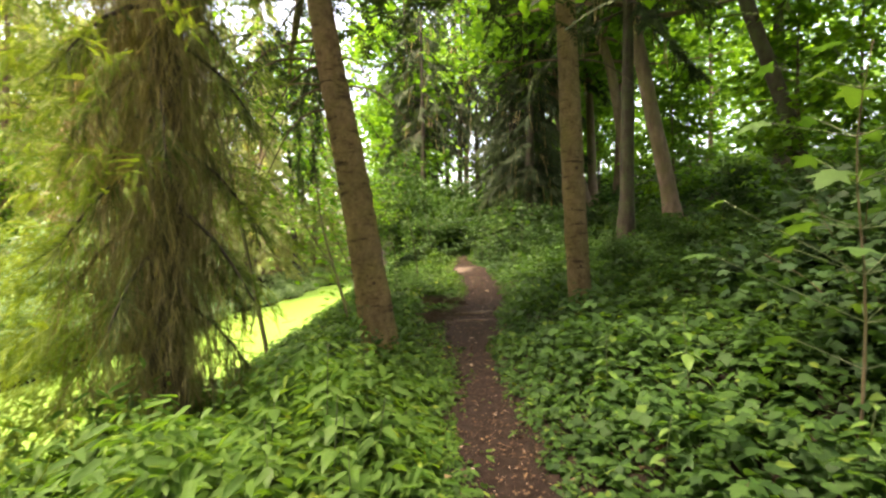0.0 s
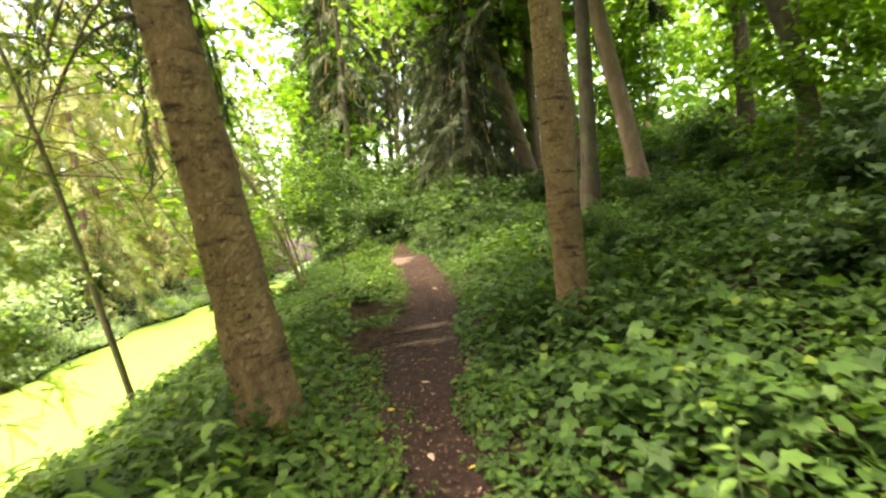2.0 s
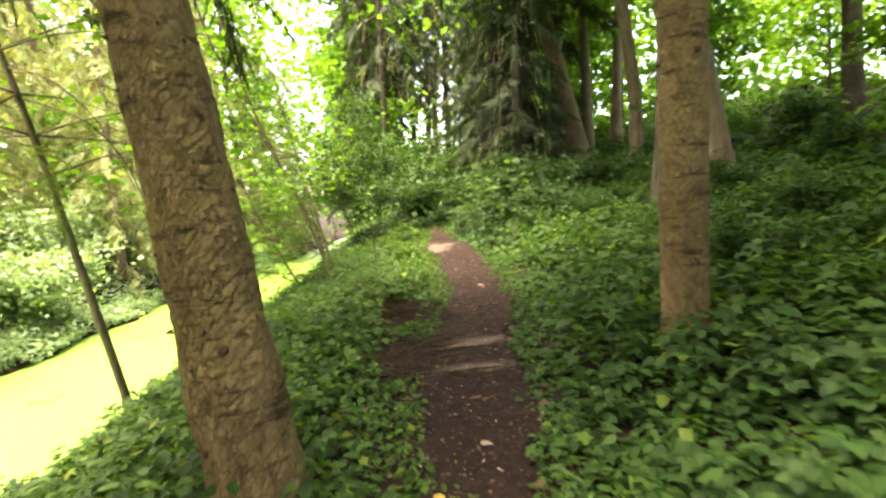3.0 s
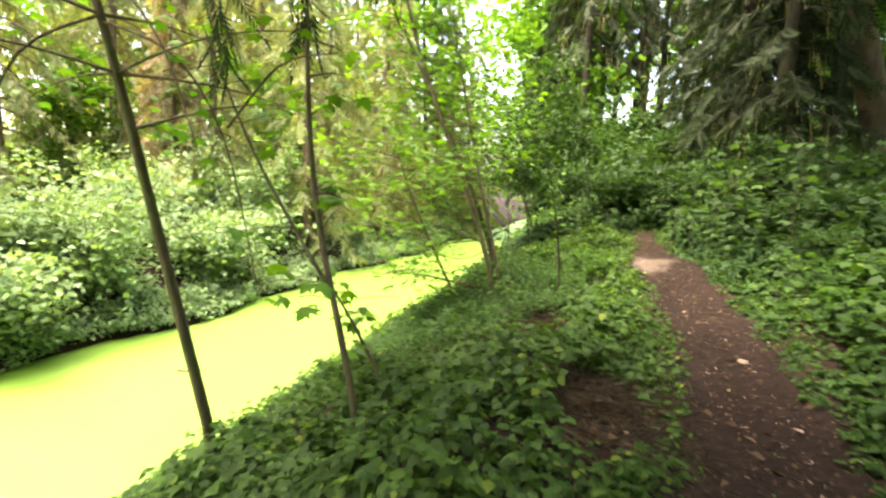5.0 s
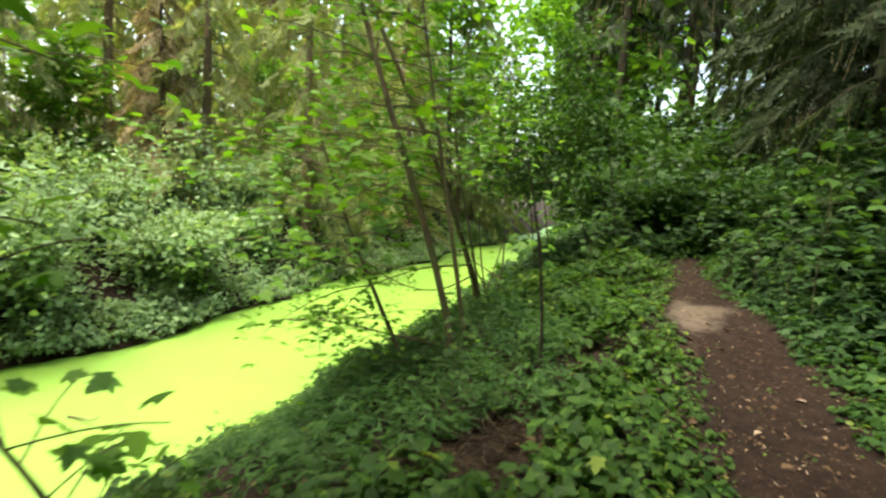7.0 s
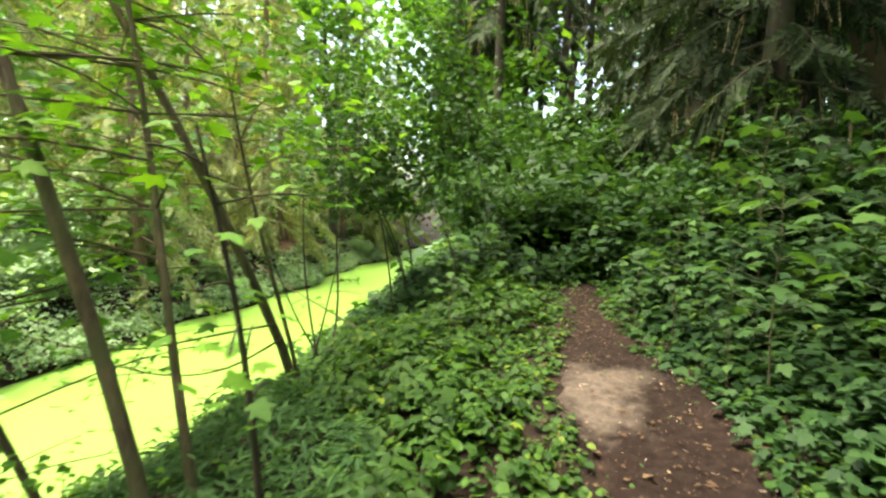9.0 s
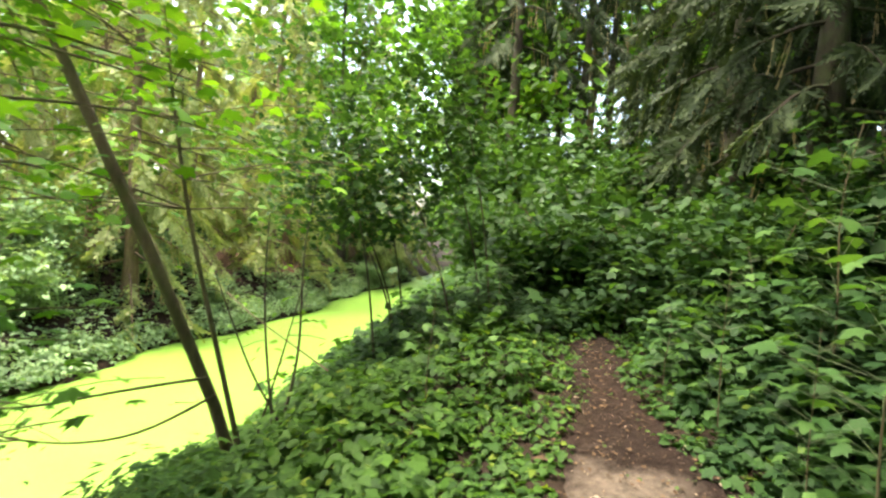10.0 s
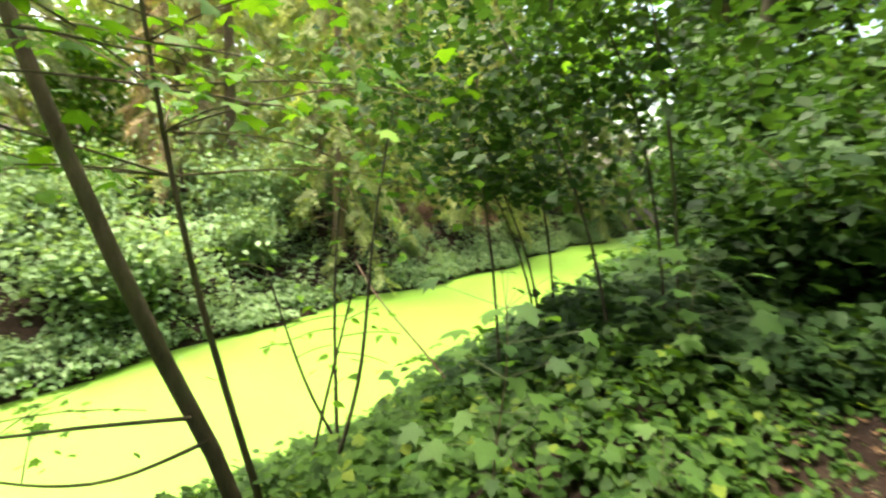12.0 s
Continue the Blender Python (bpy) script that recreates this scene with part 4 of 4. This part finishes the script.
# hazel-like clump whose stems stand bare above the far bend of the path
hz = thing("hazel_bush", (-0.8, 16.4, g(-0.8, 16.4)), "large hazel bush with several bare slanting stems and drooping foliage", "bush")
ends = []
for i in range(7):
    fx, fy = rng.uniform(-0.9, 0.7), rng.uniform(-0.6, 0.8)
    z0 = g(-0.8 + fx, 16.4 + fy) - hz.location.z
    lx = rng.uniform(-0.6, -0.2)
    h = rng.uniform(2.0, 3.8)
    P = bend([(fx, fy, z0 - 0.1), (fx + lx * 0.4, fy, z0 + 0.3 * h), (fx + lx * 1.4, fy + rng.uniform(-0.2, 0.2), z0 + 0.7 * h), (fx + lx * 3, fy + rng.uniform(-0.4, 0.4), z0 + h)], 12)
    part("stem", mesh_of("stem", *stem(P, np.linspace(0.013, 0.004, 12), 6, 0.03), M_DARKBARK, True), hz)
    for k in range(50):
        ends.append(np.maximum(P[rng.integers(6, 12)] + rng.normal(0, 0.42, 3) * (1, 1, 0.5), (-9, -9, 1.15)))
part("foliage", mesh_of("foliage", *crown_leaves(ends, 0.18, 18, (0.06, 0.12), DIAMOND), L_BUSH), hz, kind="stuff")

# dark drooping boughs of the leaning spruce, hanging in front of the pond
def hanging_bough(parent, line, tips):
    foot = np.array(parent.location)
    q = bend(np.asarray(line, float) - foot, 14)
    part("bough", mesh_of("bough", *stem(q, np.linspace(0.02, 0.005, 14), 6), M_DARKBARK, True), parent, "dark drooping bough")
    at, down = [], []
    for i in range(5, 14):
        for _ in range(tips):
            at.append(q[i] + rng.normal(0, 0.05, 3))
            down.append((rng.normal(0, 0.3), rng.normal(0, 0.3), -1))
    at, down = np.array(at), np.array(down)
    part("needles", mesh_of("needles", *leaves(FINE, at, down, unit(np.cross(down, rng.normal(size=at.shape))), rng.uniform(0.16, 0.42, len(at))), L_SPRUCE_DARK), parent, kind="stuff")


T1 = bpy.data.objects["spruce"]
hanging_bough(T1, [(-1.5, 6.2, 4.5), (-1.9, 7.2, 4.5), (-2.4, 8.2, 3.9), (-2.52, 8.55, 3.2), (-2.52, 8.55, 2.75)], 7)
hanging_bough(T1, [(-1.5, 6.25, 4.7), (-1.8, 7.6, 4.7), (-2.3, 8.9, 4.0), (-2.46, 9.3, 3.4), (-2.5, 9.36, 3.1)], 7)
hanging_bough(T1, [(-1.6, 6.3, 5.0), (-2.2, 7.0, 4.9), (-3.0, 7.7, 4.3), (-3.4, 8.0, 3.6)], 7)
hanging_bough(T1, [(-1.45, 6.2, 4.2), (-1.5, 7.2, 4.3), (-1.75, 8.6, 3.9), (-1.85, 9.4, 3.5)], 6)

# the big spruce with hanging dead twigs above the pond
E = spruce("old spruce hung with brown dead twigs and fresh green tips", 14, 0.17, 0.1, 1.0, 70, M_DARKBARK, L_SPRUCE_OLD, 1.0, 0.6, 0.27, spray=FINE)
E.matrix_basis = pose(-2.55, 4.45, g(-2.55, 4.45), 0, 0, 0)
n = 11000
phi = rng.uniform(0, 6.28, n)
rr = rng.uniform(0.1, 0.62, n) * (1 + 0.3 * np.sin(phi * 5))
q = np.stack([rr * np.cos(phi), rr * np.sin(phi), rng.uniform(0.75, 5.5, n)], 1)
ax = np.stack([rng.normal(0, 0.28, n), rng.normal(0, 0.28, n), -np.ones(n)], 1)
part("hanging_twig", mesh_of("hanging_twig", *leaves(HAIR, q, ax, unit(np.cross(ax, rng.normal(size=(n, 3)))), rng.uniform(0.2, 0.6, n)), L_HANG), E, "curtain of hanging dead brown twigs", "stuff")
# fresh shoots in drooping fans round the outside
n = 230
phi = rng.normal(2.9, 1.0, n)
zz = rng.uniform(0.4, 5.0, n)
root = np.stack([0.5 * np.cos(phi), 0.5 * np.sin(phi), zz], 1)
reach = rng.uniform(0.35, 1.25, n)
k = 26
u = rng.uniform(0.15, 1, (n, k))
d = np.stack([np.cos(phi), np.sin(phi), 0 * phi], 1)
q = root[:, None] + d[:, None] * (reach[:, None] * u)[..., None] + rng.normal(0, 0.05, (n, k, 3))
q[..., 2] -= 0.45 * reach[:, None] * u ** 2
ax = d[:, None] * 0.8 + rng.normal(0, 0.55, (n, k, 3)) + np.array([0, 0, -0.5])
q, ax = q.reshape(-1, 3), ax.reshape(-1, 3)
part("fresh_tip", mesh_of("fresh_tip", *leaves(FINE, q, ax, upward(len(q), 0.6), rng.uniform(0.1, 0.24, len(q))), L_SPRUCE_LIT), E, "fresh light green branch tips", "stuff")

# ---- trees farther off ----
TALL = [Kind(broadleaf("tall slender broadleaf tree with a high green crown", h, r, b, 3.2, 12, 32, (0.26, 0.46), bark, L_CROWN, lean, "woodland trees"))
        for h, r, b, bark, lean in ((17, 0.2, 0.3, M_PALE, (-0.04, 0)), (15, 0.15, 0.22, M_PALE, (0.03, 0.02)), (18, 0.22, 0.35, M_DARKBARK, (0, -0.03)))]
LOW = [Kind(broadleaf("young broadleaf tree with light green leaves to the ground", h, 0.09, 0.1, 2.1, 12, 38, (0.17, 0.3), M_STEM, leaf, lean, "young woodland trees", "young_tree"))
       for h, lean, leaf in ((7, (0.05, 0), L_SAPLING), (8.5, (-0.06, 0.03), L_CROWN), (6, (0, 0.05), L_SAPLING))]
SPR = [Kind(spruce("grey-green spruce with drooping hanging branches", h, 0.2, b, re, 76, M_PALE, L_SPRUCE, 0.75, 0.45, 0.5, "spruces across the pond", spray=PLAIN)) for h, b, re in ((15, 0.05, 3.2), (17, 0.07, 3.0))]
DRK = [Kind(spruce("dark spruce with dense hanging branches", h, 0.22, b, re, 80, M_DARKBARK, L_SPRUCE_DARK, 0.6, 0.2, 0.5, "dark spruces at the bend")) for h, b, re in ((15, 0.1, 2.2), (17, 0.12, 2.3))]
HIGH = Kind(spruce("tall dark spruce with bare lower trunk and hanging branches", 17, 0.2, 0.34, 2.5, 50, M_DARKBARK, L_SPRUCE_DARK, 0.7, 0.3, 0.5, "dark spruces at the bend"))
BSH = [Kind(bush("dense dark green leafy bush", 1.7, 1.0, 14, 24, (0.07, 0.14), L_BUSH, DIAMOND, "bushes along the path")),
       Kind(bush("dense green leafy bush", 1.3, 0.9, 12, 24, (0.07, 0.135), L_BUSH, DIAMOND, "bushes along the path"))]
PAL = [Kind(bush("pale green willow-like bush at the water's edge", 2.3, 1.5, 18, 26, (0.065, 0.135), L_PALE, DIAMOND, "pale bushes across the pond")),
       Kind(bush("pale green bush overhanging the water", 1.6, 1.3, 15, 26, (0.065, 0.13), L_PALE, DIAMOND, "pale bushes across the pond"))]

# across the water
DEAD = spruce("dead brown spruce hung with bare twigs", 9, 0.14, 0.12, 1.9, 60, M_TWIG, L_DEAD, 0.8, 0.4, 0.5)
DEAD.matrix_basis = pose(-15.2, 20.2, gz(-15.2, 20.2), 0, 0, 20)
for i, (x, y, s) in enumerate([(-10.0, 8.6, 1.1), (-9.9, 11.2, 1.25), (-10.6, 13.6, 1.3), (-10.3, 16.7, 1.5), (-11.2, 19.8, 0.8), (-12.0, 12.5, 1.2), (-12.4, 16.4, 1.1),
                               (-10.0, 6.0, 1.3), (-10.3, 3.2, 1.3), (-12.2, 9.0, 1.5), (-10.4, 25.2, 0.45), (-10.0, 38, 0.8), (-12.6, 20.6, 1.4),
                               (-9.9, 43, 1.1), (-12.2, 24.4, 0.9), (-13.2, 6.0, 1.5)]):
    PAL[i % 2].at(x, y, None, s)
for i, (x, y, s) in enumerate([(-11.6, 23.2, 1.0), (-11.2, 29.8, 1.1), (-11.0, 41.0, 1.1), (-15.5, 11.5, 0.9), (-18.5, 16.5, 1.0), (-14.6, 21.5, 0.95), (-13.2, 27.5, 0.9), (-16.0, 26.0, 1.1), (-12.6, 33.5, 0.95), (-15.3, 34, 1.0), (-19, 21, 1.1), (-11.8, 40, 1.0), (-16.5, 6.5, 1.0),
                               (-20, 30, 1.1), (-20.5, 13, 1.1), (-16, 43, 1.1), (-10.8, 47, 1.0), (-17, 0, 1.0)]):
    SPR[i % 2].at(x, y, None, s)
for i in range(10):
    x, y = rng.uniform(-36, -18), rng.uniform(-4, 55)
    TALL[i % 3].at(x, y, None, rng.uniform(0.85, 1.2))
for i, (x, y) in enumerate([(-13.6, 9.0), (-14.0, 24.5), (-16.5, 30), (-13.9, 37), (-17.5, 12.5), (-18, 18.5), (-13.0, 5.0)]):
    LOW[i % 3].at(x, y, None, rng.uniform(0.6, 0.95))

# right-hand slope; the last two tall trees are unseen, added for shade
for i, (x, y) in enumerate([(8.2, 22.5), (7.0, 25.0), (9.5, 13.6), (6.4, 21.2), (14.6, 27),
                            (12, 31), (8.4, 30), (13.2, 8.5), (5.6, 0.9), (7.6, 3.0)]):
    TALL[i % 3].at(x, y, None, rng.uniform(0.85, 1.15))
for i, (x, y) in enumerate([(7.4, 15.5), (9.2, 10.8), (12.3, 11.2), (13.8, 19), (8.6, 26.8), (15.5, 14), (6.6, 9.2), (8.3, 5.9), (11, 6.2), (12.6, 24.8), (8.0, 29)]):
    LOW[i % 3].at(x, y, None, rng.uniform(0.55, 0.9))
# dark spruces and trees round the far gap
for i, (x, y, s) in enumerate([(-2.0, 27.0, 0.9), (-3.0, 32.5, 1.0), (2.7, 19.4, 0.95), (4.2, 20.6, 0.9), (3.2, 17.9, 0.85), (3.3, 22.4, 1.0), (4.4, 32.0, 1.1)]):
    DRK[i % 2].at(x, y, None, s)
for x, y, s in [(-1.1, 24.6, 0.95), (-2.3, 29.0, 1.0), (1.0, 29.5, 1.0), (4.6, 12.2, 0.95), (5.3, 21.4, 1.0), (-0.6, 36.0, 1.1), (2.2, 33.0, 1.0), (0.2, 39.0, 1.1)]:
    HIGH.at(x, y, None, s)
for i, (x, y) in enumerate([(-5.2, 48.0), (-12.0, 38.5), (1.5, 34.0), (-2.0, 27.5), (-2.9, 33.0), (-4.4, 40.0), (-3.4, 45.0), (4.6, 42.0), (7.8, 40.0), (-5.0, 47), (-4.6, 53), (10, 50), (13, 42), (-2.6, 37.5)]):
    TALL[(i + 1) % 3].at(x, y, None, rng.uniform(0.9, 1.2))
for i, (x, y) in enumerate([(-3.2, 36.5), (3.4, 36.0), (-3.2, 46)]):
    LOW[i % 3].at(x, y, None, rng.uniform(0.5, 0.75))
# unseen trees added behind the walk to close it and shade its start
for i, (x, y) in enumerate([(-4.0, -8.0), (6, -9), (-6, -13), (1.5, -14)]):
    TALL[(2 * i) % 3].at(x, y, None, rng.uniform(0.85, 1.0))
for i, (x, y) in enumerate([(-2.7, -1.7), (0.9, -3.6), (-4.4, -3.4), (3.4, -2.2), (-1.6, -0.9)]):
    TALL[i % 3].at(x, y, None, 0.9)

# bushes along the path and on the slope
for i, (x, y, s) in enumerate([(1.9, 15.9, 0.85), (1.2, 17.0, 0.9), (2.9, 16.7, 0.9), (0.2, 17.4, 0.95), (3.9, 15.6, 0.6), (2.1, 18.2, 1.1), (0.6, 19.2, 1.3), (-0.7, 19.6, 1.2), (3.6, 18.6, 1.0),
                               (2.5, 14.3, 0.6), (3.3, 12.2, 0.45), (4.9, 14.0, 0.45), (5.0, 11.0, 0.45), (4.4, 8.8, 0.5), (5.6, 7.3, 0.7), (4.6, 5.6, 0.65), (6.0, 4.6, 0.8), (3.8, 3.4, 0.55), (5.0, 2.6, 0.8), (7.2, 6.6, 0.9), (6.9, 11.2, 0.5),
                               (8.4, 13.6, 0.9), (-0.4, 21.6, 1.9), (1.6, 21.0, 1.6), (-1.0, 25.0, 2.2), (0.2, 24.0, 1.8), (3.4, 10.0, 0.45), (2.4, 12.9, 0.45), (3.0, 7.9, 0.4), (-1.9, 29.0, 2.3), (0.6, 28.0, 2.0), (-2.8, 34, 2.4), (2.4, 20.0, 1.3)]):
    BSH[i % 2].at(x, y, None, s)

THK = [Kind(bush("maple thicket with layered lobed leaves darkened for shade", 1.25, 0.95, 12, 9, (0.08, 0.15), L_THICK_SHADED, MAPLE, "maple thickets on the slope"))]
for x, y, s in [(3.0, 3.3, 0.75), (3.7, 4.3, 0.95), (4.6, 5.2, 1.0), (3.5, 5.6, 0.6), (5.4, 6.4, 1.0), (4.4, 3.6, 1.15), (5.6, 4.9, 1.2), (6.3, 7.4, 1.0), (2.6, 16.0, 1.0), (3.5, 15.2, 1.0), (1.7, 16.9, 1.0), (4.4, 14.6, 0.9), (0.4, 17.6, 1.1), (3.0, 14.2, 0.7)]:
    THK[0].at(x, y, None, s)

# large-leaved maple saplings beside the path
MPL = [Kind(maple_shrub("young maple with large bright lobed leaves", 1.0, 26, (0.11, 0.17))), Kind(maple_shrub("young maple with large lobed leaves on long stalks", 1.7, 34, (0.1, 0.16)))]
for i, (x, y, s) in enumerate([(1.75, 14.6, 1.0), (2.35, 2.75, 1.3), (1.6, 15.4, 0.9), (1.45, 13.6, 0.75), (1.7, 11.9, 0.6), (-0.6, 14.6, 0.6), (-0.3, 15.9, 0.8), (2.2, 13.5, 1.0), (0.9, 16.3, 0.8), (-1.1, 11.2, 0.45), (1.9, 9.6, 0.5),
                               (1.15, 14.45, 0.6), (1.0, 15.1, 0.65), (1.3, 13.8, 0.5), (-0.15, 14.9, 0.45), (-0.9, 9.6, 0.4), (2.5, 5.9, 0.55), (2.4, 8.4, 0.5), (-1.6, 10.4, 0.45)]):
    MPL[1 if s > 0.95 else i % 2].at(x, y, None, s)


def nettle(label, tall, tiers, size):
    """A nettle: an upright green stem with crosswise pairs of pointed leaves."""
    ob = thing("nettle", (0, 0, 0), label, "plant", "nettles at the path's edge")
    P = bend([(0, 0, -0.08), (0.02, 0.01, tall * 0.5), (0.05, -0.02, tall)], 8)
    part("stem", mesh_of("stem", *stem(P, np.linspace(0.006, 0.003, 8), 5), M_GREENSTEM, True), ob)
    me = [mesh_of("leaf", OVATE[0] * (s, s * 0.85, s), OVATE[1], L_NETTLE_ONE) for s in (size, size * 0.75, size * 0.5)]
    for k in range(tiers):
        t = 0.3 + 0.7 * k / (tiers - 1)
        a = Vector(P[min(int(t * 7 + 0.5), 7)])
        for s in (0, math.pi):
            phi = s + (k % 2) * math.pi / 2 + rng.uniform(-0.3, 0.3)
            x = Vector((math.cos(phi), math.sin(phi), rng.uniform(-0.65, -0.05) + 0.4 * (t > 0.9))).normalized()
            y = Vector((0, 0, 1)).cross(x).normalized()
            leaf = part("leaf", me[0 if t < 0.7 else 1 if t < 0.92 else 2], ob)
            leaf.matrix_basis = Matrix.Translation(a + x * 0.02) @ Matrix((x, y, x.cross(y))).transposed().to_4x4()
    return ob


L_YELLOW = leaf_mat("yellow_leaf", (0.5, 0.34, 0.06), (0.6, 0.42, 0.08), None, 0.2, 0.7)
L_NETTLE_ONE = leaf_mat("nettle_leaf_single", (0.065, 0.145, 0.032), (0.13, 0.235, 0.055), None, 0.4, 0.45, "object")
NET = [Kind(nettle("tall nettle with pointed serrated light green leaves", 0.85, 7, 0.16)), Kind(nettle("young nettle with pointed light green leaves", 0.55, 6, 0.13))]
spots = [(-0.38, 2.15), (-0.36, 2.9), (-0.5, 2.3), (-0.55, 2.0), (-0.8, 2.4), (-0.55, 2.75), (-0.7, 3.0), (-1.1, 2.1), (-1.0, 2.9), (-1.35, 2.5), (-0.5, 3.5), (-0.62, 3.75), (-0.6, 4.05), (-0.9, 3.6), (-1.5, 3.2), (-1.8, 2.6), (-2.1, 3.4), (-1.2, 3.9),
         (-0.75, 4.4), (-1.7, 4.2), (-2.3, 2.4), (-2.6, 3.0), (-0.85, 5.0), (-0.95, 5.3), (-2.0, 4.8), (1.2, 2.6), (1.6, 3.1), (1.35, 3.9), (-2.8, 4.1), (-1.4, 1.8), (-2.0, 1.9), (1.9, 2.2)]
for i, (x, y) in enumerate(spots):
    NET[i % 2].at(x, y, None, rng.uniform(0.7, 1.05))
POINTED = (OVATE[0][[0, 4, 6, 3, 9, 7]] * (1, 0.85, 1), ROUND[1])
stuff("nettle_bed", "bed of light green nettles and tall weeds", "weeds", L_NETTLE, cover(1700, (-3.6, 0.1, 1.3, 4.6), POINTED, (0.08, 0.16), (0.35, 0.75), 8, droop=(-0.6, 0.0)),
      cover(1500, (-5.4, -2.3, 1.0, 5.4), POINTED, (0.08, 0.17), (0.6, 1.35), 9, droop=(-0.6, 0.0), keep=on_land))

# ---- on the path ----

def fallen_stick(x, y, turn, L, r, label="weathered grey-brown stick lying across the path"):
    ob = thing("stick", (x, y, gz(x, y) + 0.018 + 0.3 * r), label, "stick", "sticks on the path")
    P = bend([(-L / 2, 0, 0), (-L * 0.2, 0.03 * L, 0.01), (L * 0.2, -0.02 * L, 0.006), (L / 2, 0.03 * L, 0)], 8)
    part("wood", mesh_of("wood", *stem(P, np.array([0.7, 1, 0.95, 1, 0.9, 0.8, 0.75, 0.5]) * r, 7, 0.08), M_TWIG, True), ob)
    ob.rotation_euler.z = turn
    return ob


fallen_stick(0.5, 7.3, 0.12, 0.5, 0.014)
fallen_stick(0.45, 7.8, 0.2, 0.55, 0.016)


def fallen_leaf(x, y, turn, size, mat, label):
    ob = thing("fallen_leaf", (x, y, gz(x, y) + 0.034), label, "leaf", "fallen leaves on the path")
    part("blade", mesh_of("blade", OVATE[0] * size, OVATE[1], mat), ob)
    ob.rotation_euler = (0.1, 0.05, turn)
    return ob


for x, y, a, k in ((0.88, 10.3, 0.4, 0.16), (0.95, 9.2, 2.0, 0.08), (0.62, 10.9, 1.0, 0.07), (0.35, 6.2, 0.2, 0.08), (1.05, 12.1, 2.6, 0.07), (0.7, 11.6, 4.0, 0.06), (0.3, 5.1, 5.0, 0.07)):
    fallen_leaf(x, y, a, k, M_STICK, "pale dry fallen leaf on the path")
for x, y, a, k in ((0.08, 5.75, 1.0, 0.09), (-0.1, 3.2, 0.5, 0.08), (0.55, 4.9, 3.0, 0.06)):
    fallen_leaf(x, y, a, k, L_YELLOW, "yellow fallen leaf beside the path")

n = 6000
y = rng.uniform(0, 16, n)
x = path_mid(y) + rng.normal(0, 0.42, n) * path_wide(y)
q = np.stack([x, y, height(x, y) + 0.032], 1)
ax = outward(n, -0.06, 0.12)
stuff("leaf_litter", "scattered dry brown leaves and bark chips", "leaf litter", L_LITTER, leaves(DIAMOND, q, ax, upward(n, 0.3), 0.007 + 0.03 * rng.uniform(0, 1, n) ** 2.5))
n = 420
y = rng.uniform(1, 16, n)
x = path_mid(y) + rng.uniform(-0.55, 0.55, n) * path_wide(y)
q = np.stack([x, y, height(x, y) + 0.036], 1)
stuff("bark_chips", "pale dry chips and bits of wood on the path", "chips", M_STICK, leaves(SLIM, q, outward(n, -0.05, 0.12), upward(n, 0.3), 0.012 + 0.04 * rng.uniform(0, 1, n) ** 2))
stuff("path_weeds", "small low weeds creeping in from the edges of the path", "weeds", L_COVER,
      cover(1500, (-0.5, 1.7, 1.0, 16.2), ROUND, (0.02, 0.055), (0.04, 0.14), 6, -0.28), cover(260, (-0.4, 1.0, 1.0, 6.5), POINTED, (0.05, 0.11), (0.2, 0.5), 7, -0.12))
n = 5000
x, y = rng.uniform(-4.4, 6, n), rng.uniform(0, 17, n)
q = np.stack([x, y, height(x, y) + 0.015], 1)
stuff("forest_litter", "old brown leaves lying under the plants", "leaf litter", L_LITTER, leaves(DIAMOND, q, outward(n, -0.1, 0.2), upward(n, 0.35), rng.uniform(0.03, 0.09, n)))

n = 1600
x = np.concatenate([rng.normal(-0.15, 0.22, n // 2), rng.normal(-0.1, 0.2, n // 4), rng.normal(-0.75, 0.2, n // 4)])
y = np.concatenate([rng.normal(9.2, 0.38, n // 2), rng.normal(7.7, 0.3, n // 4), rng.normal(10.9, 0.25, n // 4)])
q = np.stack([x, y, height(x, y) + rng.uniform(0.01, 0.04, n)], 1)
stuff("twig_litter", "dry brown twigs and stalks lying on bare soil", "twigs", M_TWIG, leaves(TWIGLET, q, outward(n, -0.08, 0.3), upward(n, 0.5), rng.uniform(0.08, 0.34, n)))

# floating debris on the duckweed
for x, y, s in ((-6.6, 12.3, 0.12), (-7.4, 17.0, 0.08), (-6.2, 19.2, 0.1)):
    ob = thing("floating_branch", (x, y, WATER + 0.01), "small dead branch floating on the duckweed", "branch")
    part("wood", mesh_of("wood", *stem(bend([(-2.4 * s, 0, 0), (0, 0.2 * s, 0.3 * s), (2.2 * s, -0.3 * s, 0.5 * s), (2.8 * s, 0, 1.3 * s)], 8), np.linspace(0.15, 0.05, 8) * s, 6), M_TWIG, True), ob)

# a dead pole leaning from the bank out over the water
ob = thing("dead_branch", (-1.75, 16.2, g(-1.75, 16.2)), "thin pale dead branch leaning out over the pond", "branch")
part("wood", mesh_of("wood", *stem(bend([(0, 0, -0.05), (-0.7, 0.25, 0.18), (-1.5, 0.4, 0.5), (-2.1, 0.7, 0.72)], 10), np.linspace(0.014, 0.005, 10), 6, 0.05), M_TWIG, True), ob)
